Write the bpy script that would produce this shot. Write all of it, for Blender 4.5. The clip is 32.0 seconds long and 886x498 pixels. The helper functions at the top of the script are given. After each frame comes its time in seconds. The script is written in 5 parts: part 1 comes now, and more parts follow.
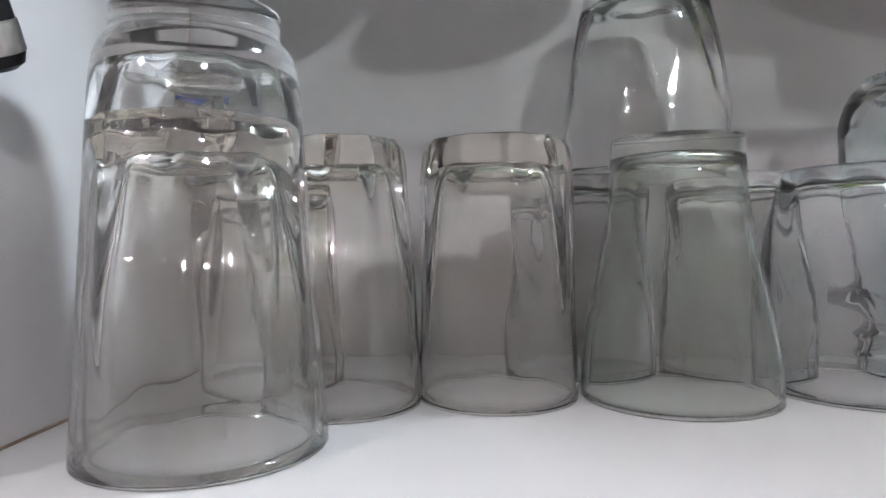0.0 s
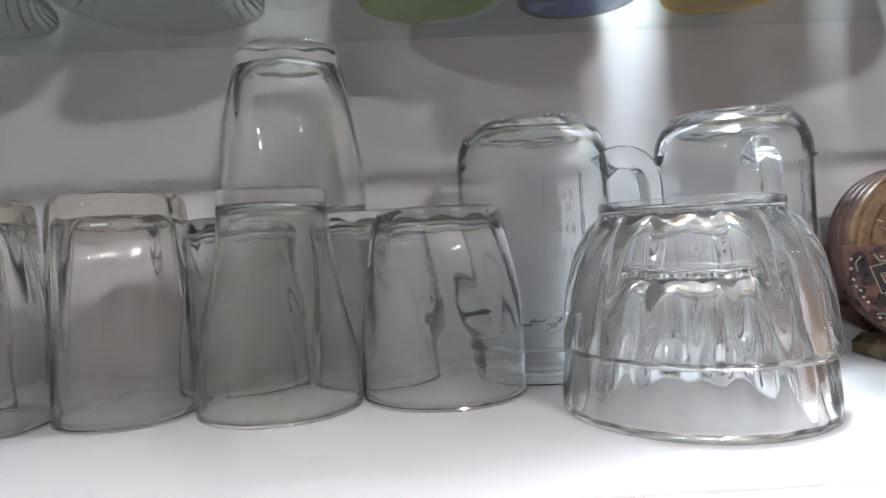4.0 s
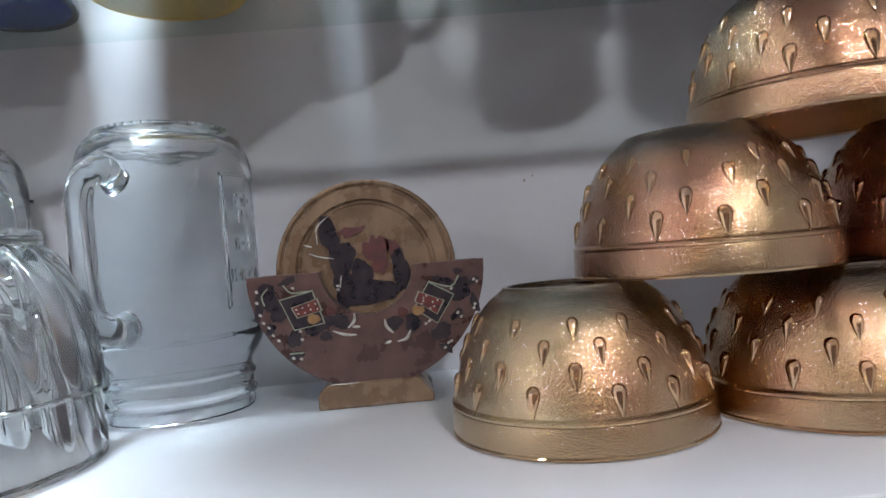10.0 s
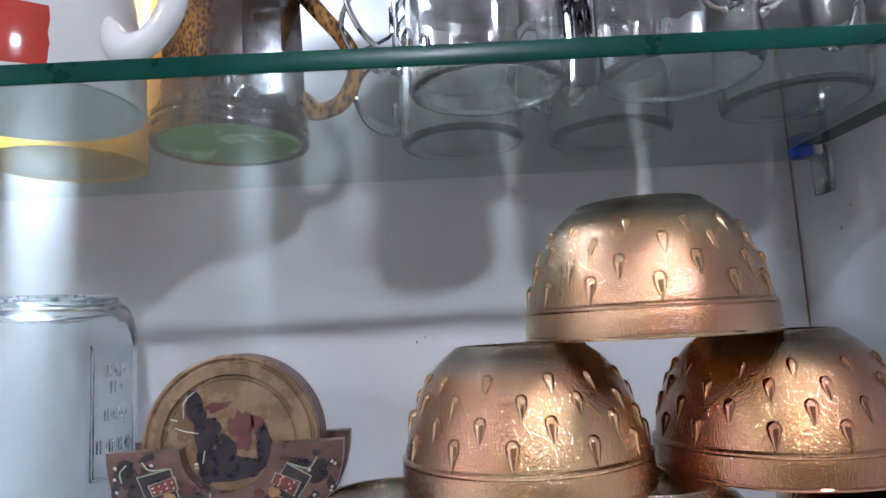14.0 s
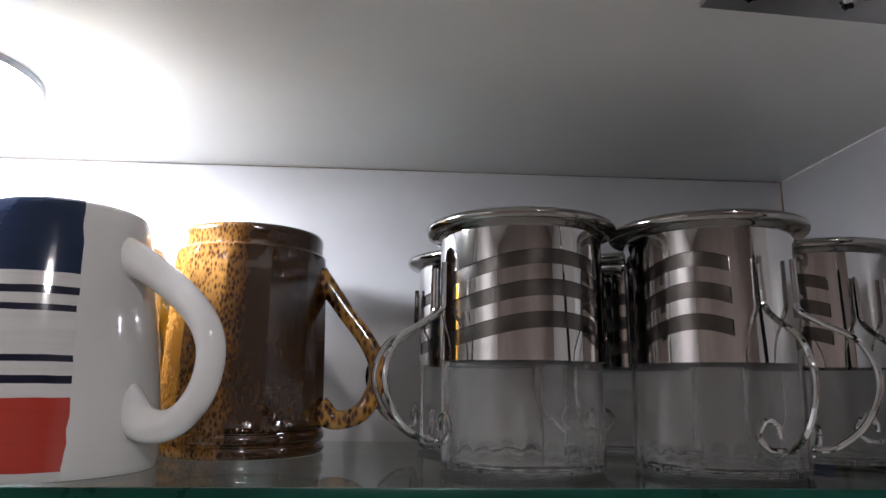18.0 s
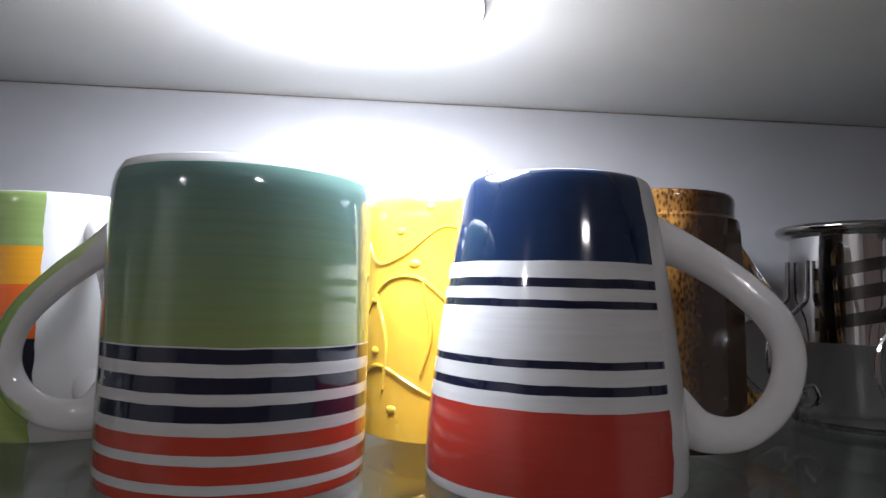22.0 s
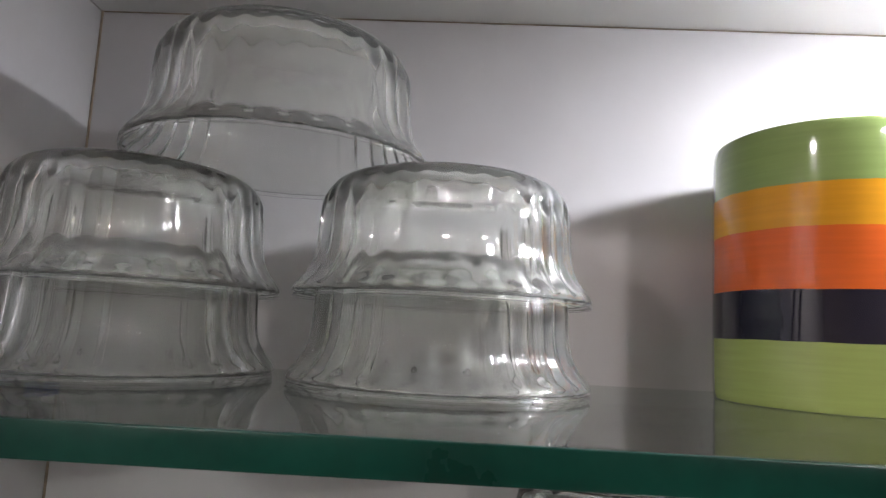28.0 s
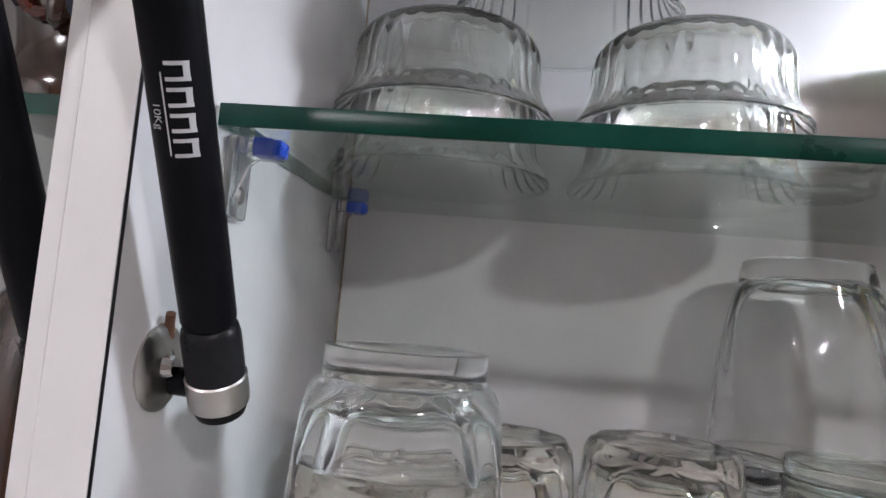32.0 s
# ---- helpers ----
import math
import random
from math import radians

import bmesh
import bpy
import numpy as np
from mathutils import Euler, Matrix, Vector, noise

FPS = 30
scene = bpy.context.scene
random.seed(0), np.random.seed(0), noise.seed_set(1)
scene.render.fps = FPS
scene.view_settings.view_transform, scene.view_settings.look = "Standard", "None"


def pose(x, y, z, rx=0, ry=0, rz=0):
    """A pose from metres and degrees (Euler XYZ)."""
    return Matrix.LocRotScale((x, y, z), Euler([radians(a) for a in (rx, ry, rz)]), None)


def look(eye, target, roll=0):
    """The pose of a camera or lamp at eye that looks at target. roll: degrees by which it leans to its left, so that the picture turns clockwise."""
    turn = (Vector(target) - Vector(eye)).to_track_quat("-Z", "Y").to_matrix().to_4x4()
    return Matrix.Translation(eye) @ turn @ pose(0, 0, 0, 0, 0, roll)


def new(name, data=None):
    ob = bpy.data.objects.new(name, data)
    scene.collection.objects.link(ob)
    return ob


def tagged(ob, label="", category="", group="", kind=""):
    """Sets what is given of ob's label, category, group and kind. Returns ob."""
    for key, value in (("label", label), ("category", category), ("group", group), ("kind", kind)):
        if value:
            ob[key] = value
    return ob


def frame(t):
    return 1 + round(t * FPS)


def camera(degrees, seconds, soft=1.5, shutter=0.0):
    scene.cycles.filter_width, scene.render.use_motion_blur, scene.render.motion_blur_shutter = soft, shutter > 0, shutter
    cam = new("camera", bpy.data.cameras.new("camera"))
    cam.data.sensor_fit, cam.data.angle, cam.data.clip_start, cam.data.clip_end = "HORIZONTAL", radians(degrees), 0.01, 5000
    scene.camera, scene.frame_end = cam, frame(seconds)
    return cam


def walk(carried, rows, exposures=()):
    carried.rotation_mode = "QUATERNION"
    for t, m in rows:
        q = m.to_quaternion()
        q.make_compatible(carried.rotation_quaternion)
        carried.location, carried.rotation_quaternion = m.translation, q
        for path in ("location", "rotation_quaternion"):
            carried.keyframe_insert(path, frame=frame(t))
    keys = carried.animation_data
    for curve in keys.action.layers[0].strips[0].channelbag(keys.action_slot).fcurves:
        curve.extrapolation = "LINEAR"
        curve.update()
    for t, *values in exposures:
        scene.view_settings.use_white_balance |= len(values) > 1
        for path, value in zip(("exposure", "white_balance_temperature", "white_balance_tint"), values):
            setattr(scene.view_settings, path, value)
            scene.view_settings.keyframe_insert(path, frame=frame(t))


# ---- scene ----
cam = camera(68.2, 32.0)
PATH = [
    (0, (0.158, -0.372, 0.067), (0.039, 1.625, 0.035), -0.8),
    (0.5, (0.163, -0.391, 0.082), (0.052, 1.605, 0.016), -0.3),
    (1, (0.16, -0.411, 0.088), (0.043, 1.584, 0.001), -0.1),
    (1.5, (0.162, -0.422, 0.103), (0.064, 1.575, 0.044), -0.1),
    (2, (0.16, -0.423, 0.108), (0.083, 1.575, 0.054), -0.0),
    (2.5, (0.182, -0.426, 0.107), (0.116, 1.572, 0.032), -0.2),
    (3, (0.226, -0.418, 0.098), (0.222, 1.579, 0.0), -0.9),
    (3.5, (0.281, -0.415, 0.07), (0.184, 1.582, 0.118), -3.7),
    (4, (0.313, -0.419, 0.079), (0.364, 1.58, 0.046), -2.8),
    (4.5, (0.333, -0.419, 0.083), (0.525, 1.572, 0.048), -3.9),
    (6.5, (0.468, -0.379, 0.113), (0.468, 1.602, -0.162), -3.4),
    (7, (0.492, -0.368, 0.104), (0.536, 1.617, -0.137), -3.8),
    (7.5, (0.516, -0.366, 0.095), (0.622, 1.616, -0.146), -3.8),
    (8, (0.539, -0.368, 0.087), (0.677, 1.613, -0.148), -3.7),
    (8.5, (0.563, -0.37, 0.083), (0.728, 1.612, -0.125), -3.6),
    (9, (0.579, -0.377, 0.08), (0.701, 1.618, 0.032), -4.0),
    (9.5, (0.593, -0.388, 0.075), (0.718, 1.608, 0.08), -4.4),
    (10, (0.615, -0.384, 0.068), (0.676, 1.615, 0.082), -4.9),
    (10.5, (0.637, -0.376, 0.063), (0.669, 1.623, 0.105), -3.9),
    (11, (0.657, -0.38, 0.059), (0.801, 1.615, 0.087), -3.6),
    (11.5, (0.677, -0.393, 0.058), (0.816, 1.601, 0.134), -3.2),
    (12, (0.695, -0.402, 0.055), (0.806, 1.591, 0.167), -3.7),
    (12.5, (0.707, -0.408, 0.053), (0.827, 1.585, 0.174), -4.2),
    (13, (0.713, -0.411, 0.057), (0.841, 1.578, 0.215), -4.1),
    (13.5, (0.705, -0.403, 0.083), (0.77, 1.579, 0.338), -3.6),
    (14, (0.689, -0.397, 0.113), (0.728, 1.588, 0.36), -3.2),
    (14.5, (0.672, -0.391, 0.141), (0.709, 1.594, 0.385), -2.0),
    (15, (0.666, -0.385, 0.156), (0.686, 1.6, 0.4), -1.1),
    (15.5, (0.664, -0.375, 0.172), (0.74, 1.604, 0.454), -1.4),
    (17.5, (0.667, -0.397, 0.238), (0.69, 1.564, 0.626), 0.2),
    (18, (0.666, -0.405, 0.248), (0.787, 1.55, 0.648), 0.7),
    (18.5, (0.669, -0.411, 0.254), (0.785, 1.539, 0.677), 0.4),
    (19, (0.658, -0.416, 0.264), (0.823, 1.531, 0.689), 0.2),
    (19.5, (0.628, -0.408, 0.271), (0.741, 1.554, 0.643), 0.5),
    (20, (0.577, -0.393, 0.282), (0.682, 1.583, 0.567), 1.9),
    (20.5, (0.53, -0.38, 0.275), (0.678, 1.598, 0.534), 2.2),
    (21, (0.493, -0.366, 0.274), (0.684, 1.616, 0.458), 2.2),
    (21.5, (0.482, -0.362, 0.274), (0.654, 1.623, 0.447), 1.7),
    (22, (0.464, -0.358, 0.273), (0.643, 1.628, 0.426), 1.5),
    (22.5, (0.442, -0.354, 0.275), (0.64, 1.632, 0.403), 1.6),
    (23, (0.425, -0.347, 0.271), (0.666, 1.637, 0.362), 2.1),
    (23.5, (0.41, -0.34, 0.271), (0.666, 1.642, 0.339), 1.8),
    (24, (0.377, -0.334, 0.268), (0.618, 1.65, 0.355), 2.4),
    (24.5, (0.357, -0.323, 0.262), (0.587, 1.662, 0.359), 2.6),
    (25, (0.339, -0.313, 0.261), (0.51, 1.677, 0.375), 2.5),
    (25.5, (0.309, -0.313, 0.263), (0.434, 1.681, 0.343), 1.9),
    (26, (0.281, -0.306, 0.26), (0.33, 1.692, 0.316), 1.9),
    (26.5, (0.257, -0.306, 0.256), (0.275, 1.692, 0.355), 1.5),
    (28.5, (0.159, -0.298, 0.23), (0.039, 1.681, 0.503), 3.9),
    (29, (0.137, -0.311, 0.239), (-0.018, 1.665, 0.512), 4.7),
    (29.5, (0.13, -0.324, 0.239), (-0.023, 1.653, 0.506), 4.8),
    (30, (0.119, -0.331, 0.233), (-0.054, 1.646, 0.483), 5.3),
    (30.5, (0.109, -0.335, 0.22), (-0.02, 1.649, 0.445), 5.3),
    (31, (0.104, -0.347, 0.2), (-0.063, 1.636, 0.419), 5.1),
    (31.5, (0.101, -0.3645, 0.179), (-0.087, 1.62, 0.382), 5.0),
    (32, (0.098, -0.3730, 0.155), (-0.114, 1.608, 0.324), 4.9),
]
EXPOSURES = [(0.0, 1.25, 6400, 11), (1.0, 1.35, 6400, 11), (3.0, 1.5, 6400, 12), (4.0, 1.31, 6450, 11), (6.5, 1.0, 6400, 10), (8.0, 0.75, 6350, 10), (10.0, 0.87, 5980, 9), (12.0, 1.20, 5720, 8), (13.0, 1.36, 5650, 8), (14.0, 1.58, 5650, 8), (15.0, 1.45, 6250, 8), (18.0, 0.42, 6500, 10), (19.0, 0.42, 6550, 10),
             (20.0, -0.17, 6550, 10), (22.0, -0.7, 6350, 11), (23.0, -0.79, 6400, 13), (24.0, -0.65, 6350, 12), (25.0, -0.22, 6450, 11), (26.0, -0.05, 6650, 12), (29.0, 1.04, 6950, 13), (30.0, 0.94, 6950, 13), (31.0, 1.0, 6850, 12), (32.0, 1.15, 6500, 11)]
walk(cam, [(t, look(eye, target, roll)) for t, eye, target, roll in PATH], EXPOSURES)
scene.cycles.max_bounces = 24
scene.cycles.transmission_bounces = 24
scene.cycles.transparent_max_bounces = 32
scene.cycles.caustics_refractive = True
scene.cycles.sample_clamp_indirect = 0.0

# ---------------------------------------------------------------- light
world = bpy.data.worlds.new("room_air")
scene.world = world
world.use_nodes = True
world.node_tree.nodes["Background"].inputs[0].default_value = (0.80, 0.80, 0.84, 1)
world.node_tree.nodes["Background"].inputs[1].default_value = 0.05


# ---------------------------------------------------------------- materials
def material(name):
    m = bpy.data.materials.new(name)
    m.use_nodes = True
    return m, m.node_tree, m.node_tree.nodes["Principled BSDF"]


def noise_node(tree, scale, detail=4.0, rough=0.55, coords="Object", stretch=None):
    tc = tree.nodes.new("ShaderNodeTexCoord")
    n = tree.nodes.new("ShaderNodeTexNoise")
    n.inputs["Scale"].default_value = scale
    n.inputs["Detail"].default_value = detail
    n.inputs["Roughness"].default_value = rough
    if stretch:
        mp = tree.nodes.new("ShaderNodeMapping")
        mp.inputs["Scale"].default_value = stretch
        tree.links.new(tc.outputs[coords], mp.inputs[0])
        tree.links.new(mp.outputs[0], n.inputs["Vector"])
    else:
        tree.links.new(tc.outputs[coords], n.inputs["Vector"])
    return n


def ramp_node(tree, source, stops, mode="LINEAR"):
    r = tree.nodes.new("ShaderNodeValToRGB")
    r.color_ramp.interpolation = mode
    els = r.color_ramp.elements
    while len(els) < len(stops):
        els.new(0.5)
    for e, (p, c) in zip(els, stops):
        e.position = p
        e.color = (*c, 1) if len(c) == 3 else c
    tree.links.new(source, r.inputs[0])
    return r


def bump_node(tree, source, bsdf, strength, distance):
    b = tree.nodes.new("ShaderNodeBump")
    b.inputs["Strength"].default_value = strength
    b.inputs["Distance"].default_value = distance
    tree.links.new(source, b.inputs["Height"])
    tree.links.new(b.outputs[0], bsdf.inputs["Normal"])
    return b


def mottled(name, low, high, scale=30, rough=0.5, metallic=0.0, bump=0.0, bump_scale=None, rough_span=0.08, stretch=None, coat=0.0):
    m, tree, b = material(name)
    n = noise_node(tree, scale, 5, 0.6, stretch=stretch)
    r = ramp_node(tree, n.outputs["Fac"], [(0.3, low), (0.7, high)])
    tree.links.new(r.outputs[0], b.inputs["Base Color"])
    rr = ramp_node(tree, n.outputs["Fac"], [(0.25, (max(0, rough - rough_span),) * 3), (0.75, (rough + rough_span,) * 3)])
    tree.links.new(rr.outputs[0], b.inputs["Roughness"])
    b.inputs["Metallic"].default_value = metallic
    b.inputs["Coat Weight"].default_value = coat
    if bump:
        n2 = noise_node(tree, bump_scale or scale * 6, 3)
        bump_node(tree, n2.outputs["Fac"], b, 0.5, bump)
    return m


def clear_glass(name, tint, rough=0.0, ior=1.45, smear=0.03, film=0.97, wavy=0.0006):
    m, tree, b = material(name)
    b.inputs["Base Color"].default_value = (*tint, 1)
    b.inputs["Transmission Weight"].default_value = film
    b.inputs["IOR"].default_value = ior
    n = noise_node(tree, 45, 3)
    r = ramp_node(tree, n.outputs["Fac"], [(0.45, (rough,) * 3), (0.8, (rough + smear,) * 3)])
    tree.links.new(r.outputs[0], b.inputs["Roughness"])
    if wavy:
        n2 = noise_node(tree, 60, 1)
        bump_node(tree, n2.outputs["Fac"], b, 0.25, wavy)
    return m


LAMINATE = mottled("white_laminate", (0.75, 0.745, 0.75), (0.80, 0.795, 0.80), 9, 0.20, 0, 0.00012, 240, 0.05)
# same white laminate twice: lighter for the lit floor, greyed for the dimmer walls
BOARD = mottled("lit_white_laminate", (0.83, 0.83, 0.835), (0.87, 0.87, 0.875), 9, 0.22, 0, 0.00012, 240, 0.05)
PANEL = mottled("shaded_white_laminate", (0.51, 0.50, 0.505), (0.57, 0.56, 0.565), 9, 0.22, 0, 0.00012, 240, 0.05)
CEILING_BOARD = mottled("satin_white_laminate", (0.745, 0.75, 0.725), (0.795, 0.80, 0.775), 9, 0.42, 0, 0.00012, 240, 0.05)
EDGE_BAND = mottled("white_edge_band", (0.70, 0.695, 0.70), (0.78, 0.775, 0.78), 14, 0.38)
SEAM = mottled("brown_seam_dirt", (0.16, 0.11, 0.07), (0.34, 0.27, 0.2), 160, 0.8)
CLEAR = clear_glass("clear_glass", (0.992, 0.996, 0.992), 0.005, 1.40, 0.02, 0.98)
PRESSED = clear_glass("pressed_glass", (0.992, 0.996, 0.992), 0.01, 1.38, 0.04, 0.97)
DULL = clear_glass("slightly_dulled_glass", (0.940, 0.956, 0.934), 0.015, 1.39, 0.04, 0.95)
GREENISH = clear_glass("greenish_glass", (0.915, 0.945, 0.91), 0.005, 1.40, 0.02, 0.98)
SMOKY = clear_glass("faintly_brown_glass", (0.970, 0.958, 0.938), 0.005, 1.40, 0.02, 0.98)
SMOKY_BASE = clear_glass("brown_glass_base", (0.945, 0.905, 0.835), wavy=0.005, film=0.99)
GREEN_BASE = clear_glass("grey_green_glass_base", (0.88, 0.92, 0.885))
BLUISH = clear_glass("bluish_glass", (0.968, 0.989, 1.0), ior=1.29, film=0.98, wavy=0.006)


def flat_pane(name, tint):
    """Plane shelf glass: light passes straight through, tinted, and the surface mirrors more at a slant."""
    m, tree, b = material(name)
    tree.nodes.remove(b)
    clear = tree.nodes.new("ShaderNodeBsdfTransparent")
    clear.inputs[0].default_value = (*tint, 1)
    gloss = tree.nodes.new("ShaderNodeBsdfGlossy")
    gloss.inputs["Roughness"].default_value = 0.012
    facing = tree.nodes.new("ShaderNodeLayerWeight")
    power = tree.nodes.new("ShaderNodeMath")
    power.operation, power.inputs[1].default_value = "POWER", 5.0
    tree.links.new(facing.outputs["Facing"], power.inputs[0])
    share = tree.nodes.new("ShaderNodeMath")
    share.operation, share.inputs[1].default_value, share.inputs[2].default_value = "MULTIPLY_ADD", 0.95, 0.042
    tree.links.new(power.outputs[0], share.inputs[0])
    both = tree.nodes.new("ShaderNodeMixShader")
    tree.links.new(share.outputs[0], both.inputs[0])
    tree.links.new(clear.outputs[0], both.inputs[1])
    tree.links.new(gloss.outputs[0], both.inputs[2])
    tree.links.new(both.outputs[0], tree.nodes["Material Output"].inputs[0])
    return m


PANE = flat_pane("shelf_glass", (0.925, 0.965, 0.95))
PANE_EDGE = mottled("green_glass_edge", (0.001, 0.026, 0.018), (0.003, 0.060, 0.042), 30, 0.30, 0, 0, None, 0.05)
PANE_EDGE.node_tree.nodes["Principled BSDF"].inputs["Specular IOR Level"].default_value = 0.2
# dark tone for the shade seen through the gaps of the mug sleeves
GAP_STEEL = mottled("shaded_gap_steel", (0.09, 0.085, 0.08), (0.16, 0.15, 0.14), 60, 0.2, 1.0, 0, None, 0.05)
STEEL = mottled("polished_steel", (0.52, 0.51, 0.50), (0.62, 0.61, 0.60), 40, 0.04, 1.0, 0, None, 0.025)
# darker than the sleeve steel: the rim's dark reflections are put into its colour
RIM_STEEL = mottled("rolled_rim_steel", (0.30, 0.285, 0.27), (0.38, 0.365, 0.35), 40, 0.10, 1.0, 0, None, 0.03)
BRUSHED = mottled("brushed_steel", (0.42, 0.40, 0.38), (0.56, 0.54, 0.52), 60, 0.32, 1.0, 0.0001, 300)
BLACK = mottled("black_paint", (0.003, 0.003, 0.004), (0.007, 0.007, 0.009), 30, 0.38, 0, 0.0001, 400)
BLACK_PLASTIC = mottled("black_plastic", (0.008, 0.008, 0.009), (0.018, 0.018, 0.02), 50, 0.3)
for dark in (BLACK, BLACK_PLASTIC):
    dark.node_tree.nodes["Principled BSDF"].inputs["Specular IOR Level"].default_value = 0.07
BLUE_CLIP = mottled("blue_plastic", (0.01, 0.05, 0.45), (0.03, 0.10, 0.62), 80, 0.25)
CLEAR_PLASTIC = clear_glass("clear_plastic", (0.93, 0.94, 0.95), 0.08, 1.45, 0.08)
PALE_PRINT = mottled("pale_print", (0.42, 0.42, 0.44), (0.50, 0.50, 0.52), 60, 0.5)
LAMP_RING = mottled("grey_lamp_ring", (0.16, 0.16, 0.19), (0.24, 0.24, 0.27), 40, 0.4)
RUST = mottled("rusty_wire", (0.10, 0.04, 0.02), (0.2, 0.09, 0.05), 200, 0.7)
WHITE_GLAZE = mottled("white_glaze", (0.62, 0.61, 0.60), (0.68, 0.67, 0.66), 25, 0.10, 0, 0.0002, 40, 0.03)
ROOM_PAINT = mottled("room_paint", (0.64, 0.63, 0.63), (0.70, 0.69, 0.69), 2, 0.7)
ROOM_FLOOR = mottled("room_floor_tile", (0.36, 0.34, 0.32), (0.44, 0.42, 0.40), 3, 0.35)
ROOM_BROWN = mottled("brown_room_paint", (0.21, 0.17, 0.155), (0.28, 0.235, 0.215), 2, 0.6)


def glow(name, colour, strength):
    m, tree, b = material(name)
    b.inputs["Base Color"].default_value = (*colour, 1)
    b.inputs["Emission Color"].default_value = (*colour, 1)
    b.inputs["Emission Strength"].default_value = strength
    return m


LED = glow("led_diffuser", (0.83, 0.885, 1.0), 128.0)
TUBE = glow("room_tube", (1.0, 0.965, 0.995), 185.0)


def carnival(name, a, b_, c, coat_ior, grained=True):
    """Amber pressed glass with a metallic lustre that wanders between champagne, gold and copper."""
    m, tree, b = material(name)
    at = tree.nodes.new("ShaderNodeTexCoord")
    who = tree.nodes.new("ShaderNodeObjectInfo")
    off = tree.nodes.new("ShaderNodeVectorMath")
    off.operation = "MULTIPLY_ADD"
    off.inputs[1].default_value = (0.4, 0.9, 0.3) if grained else (0, 0, 0)
    tree.links.new(who.outputs["Random"], off.inputs[0])
    tree.links.new(at.outputs["Object"], off.inputs[2])
    n = tree.nodes.new("ShaderNodeTexNoise")
    n.inputs["Scale"].default_value, n.inputs["Detail"].default_value = 13, 2.0
    tree.links.new(off.outputs[0], n.inputs["Vector"])
    r = ramp_node(tree, n.outputs["Fac"], [(0.38, a), (0.48, b_), (0.57, c)])
    xyz = tree.nodes.new("ShaderNodeSeparateXYZ")
    tree.links.new(at.outputs["Object"], xyz.inputs[0])
    up = tree.nodes.new("ShaderNodeMath")
    up.operation = "MULTIPLY"
    up.inputs[1].default_value = 10.0 if grained else 0.0
    tree.links.new(xyz.outputs["Z"], up.inputs[0])
    foot = ramp_node(tree, up.outputs[0], [(0.41, (1, 1, 1)), (0.475, (0.36, 0.42, 0.58))])
    mul = tree.nodes.new("ShaderNodeMix")
    mul.data_type = "RGBA"
    mul.blend_type = "MULTIPLY"
    mul.inputs[0].default_value = 1.0
    tree.links.new(r.outputs[0], mul.inputs[6])
    tree.links.new(foot.outputs[0], mul.inputs[7])
    tree.links.new(mul.outputs[2], b.inputs["Base Color"])
    b.inputs["Metallic"].default_value = 0.62
    b.inputs["Transmission Weight"].default_value = 1.0
    b.inputs["Roughness"].default_value = 0.13 if grained else 0.08
    b.inputs["Coat Weight"].default_value = 1.0
    b.inputs["Coat Roughness"].default_value = 0.10 if grained else 0.04
    b.inputs["Coat IOR"].default_value = coat_ior
    b.inputs["Coat Tint"].default_value = (1.0, 0.90, 0.68, 1)
    grain = noise_node(tree, 1500, 2, 0.55)
    bp = bump_node(tree, grain.outputs["Fac"], b, 1.0, 0.00027 if grained else 0.00003)
    tree.links.new(bp.outputs[0], b.inputs["Coat Normal"])
    return m


GOLD_TONES = ((0.50, 0.175, 0.012), (0.59, 0.315, 0.070), (0.62, 0.44, 0.20))
COPPER_TONES = ((0.33, 0.060, 0.0004), (0.42, 0.115, 0.001), (0.50, 0.23, 0.01))
GOLD = carnival("gold_lustre_glass", *GOLD_TONES, 2.25)
COPPER = carnival("copper_lustre_glass", *COPPER_TONES, 2.05)
GOLD_DROP = carnival("gold_drop_glass", *GOLD_TONES, 2.25, grained=False)
COPPER_DROP = carnival("copper_drop_glass", *COPPER_TONES, 2.05, grained=False)


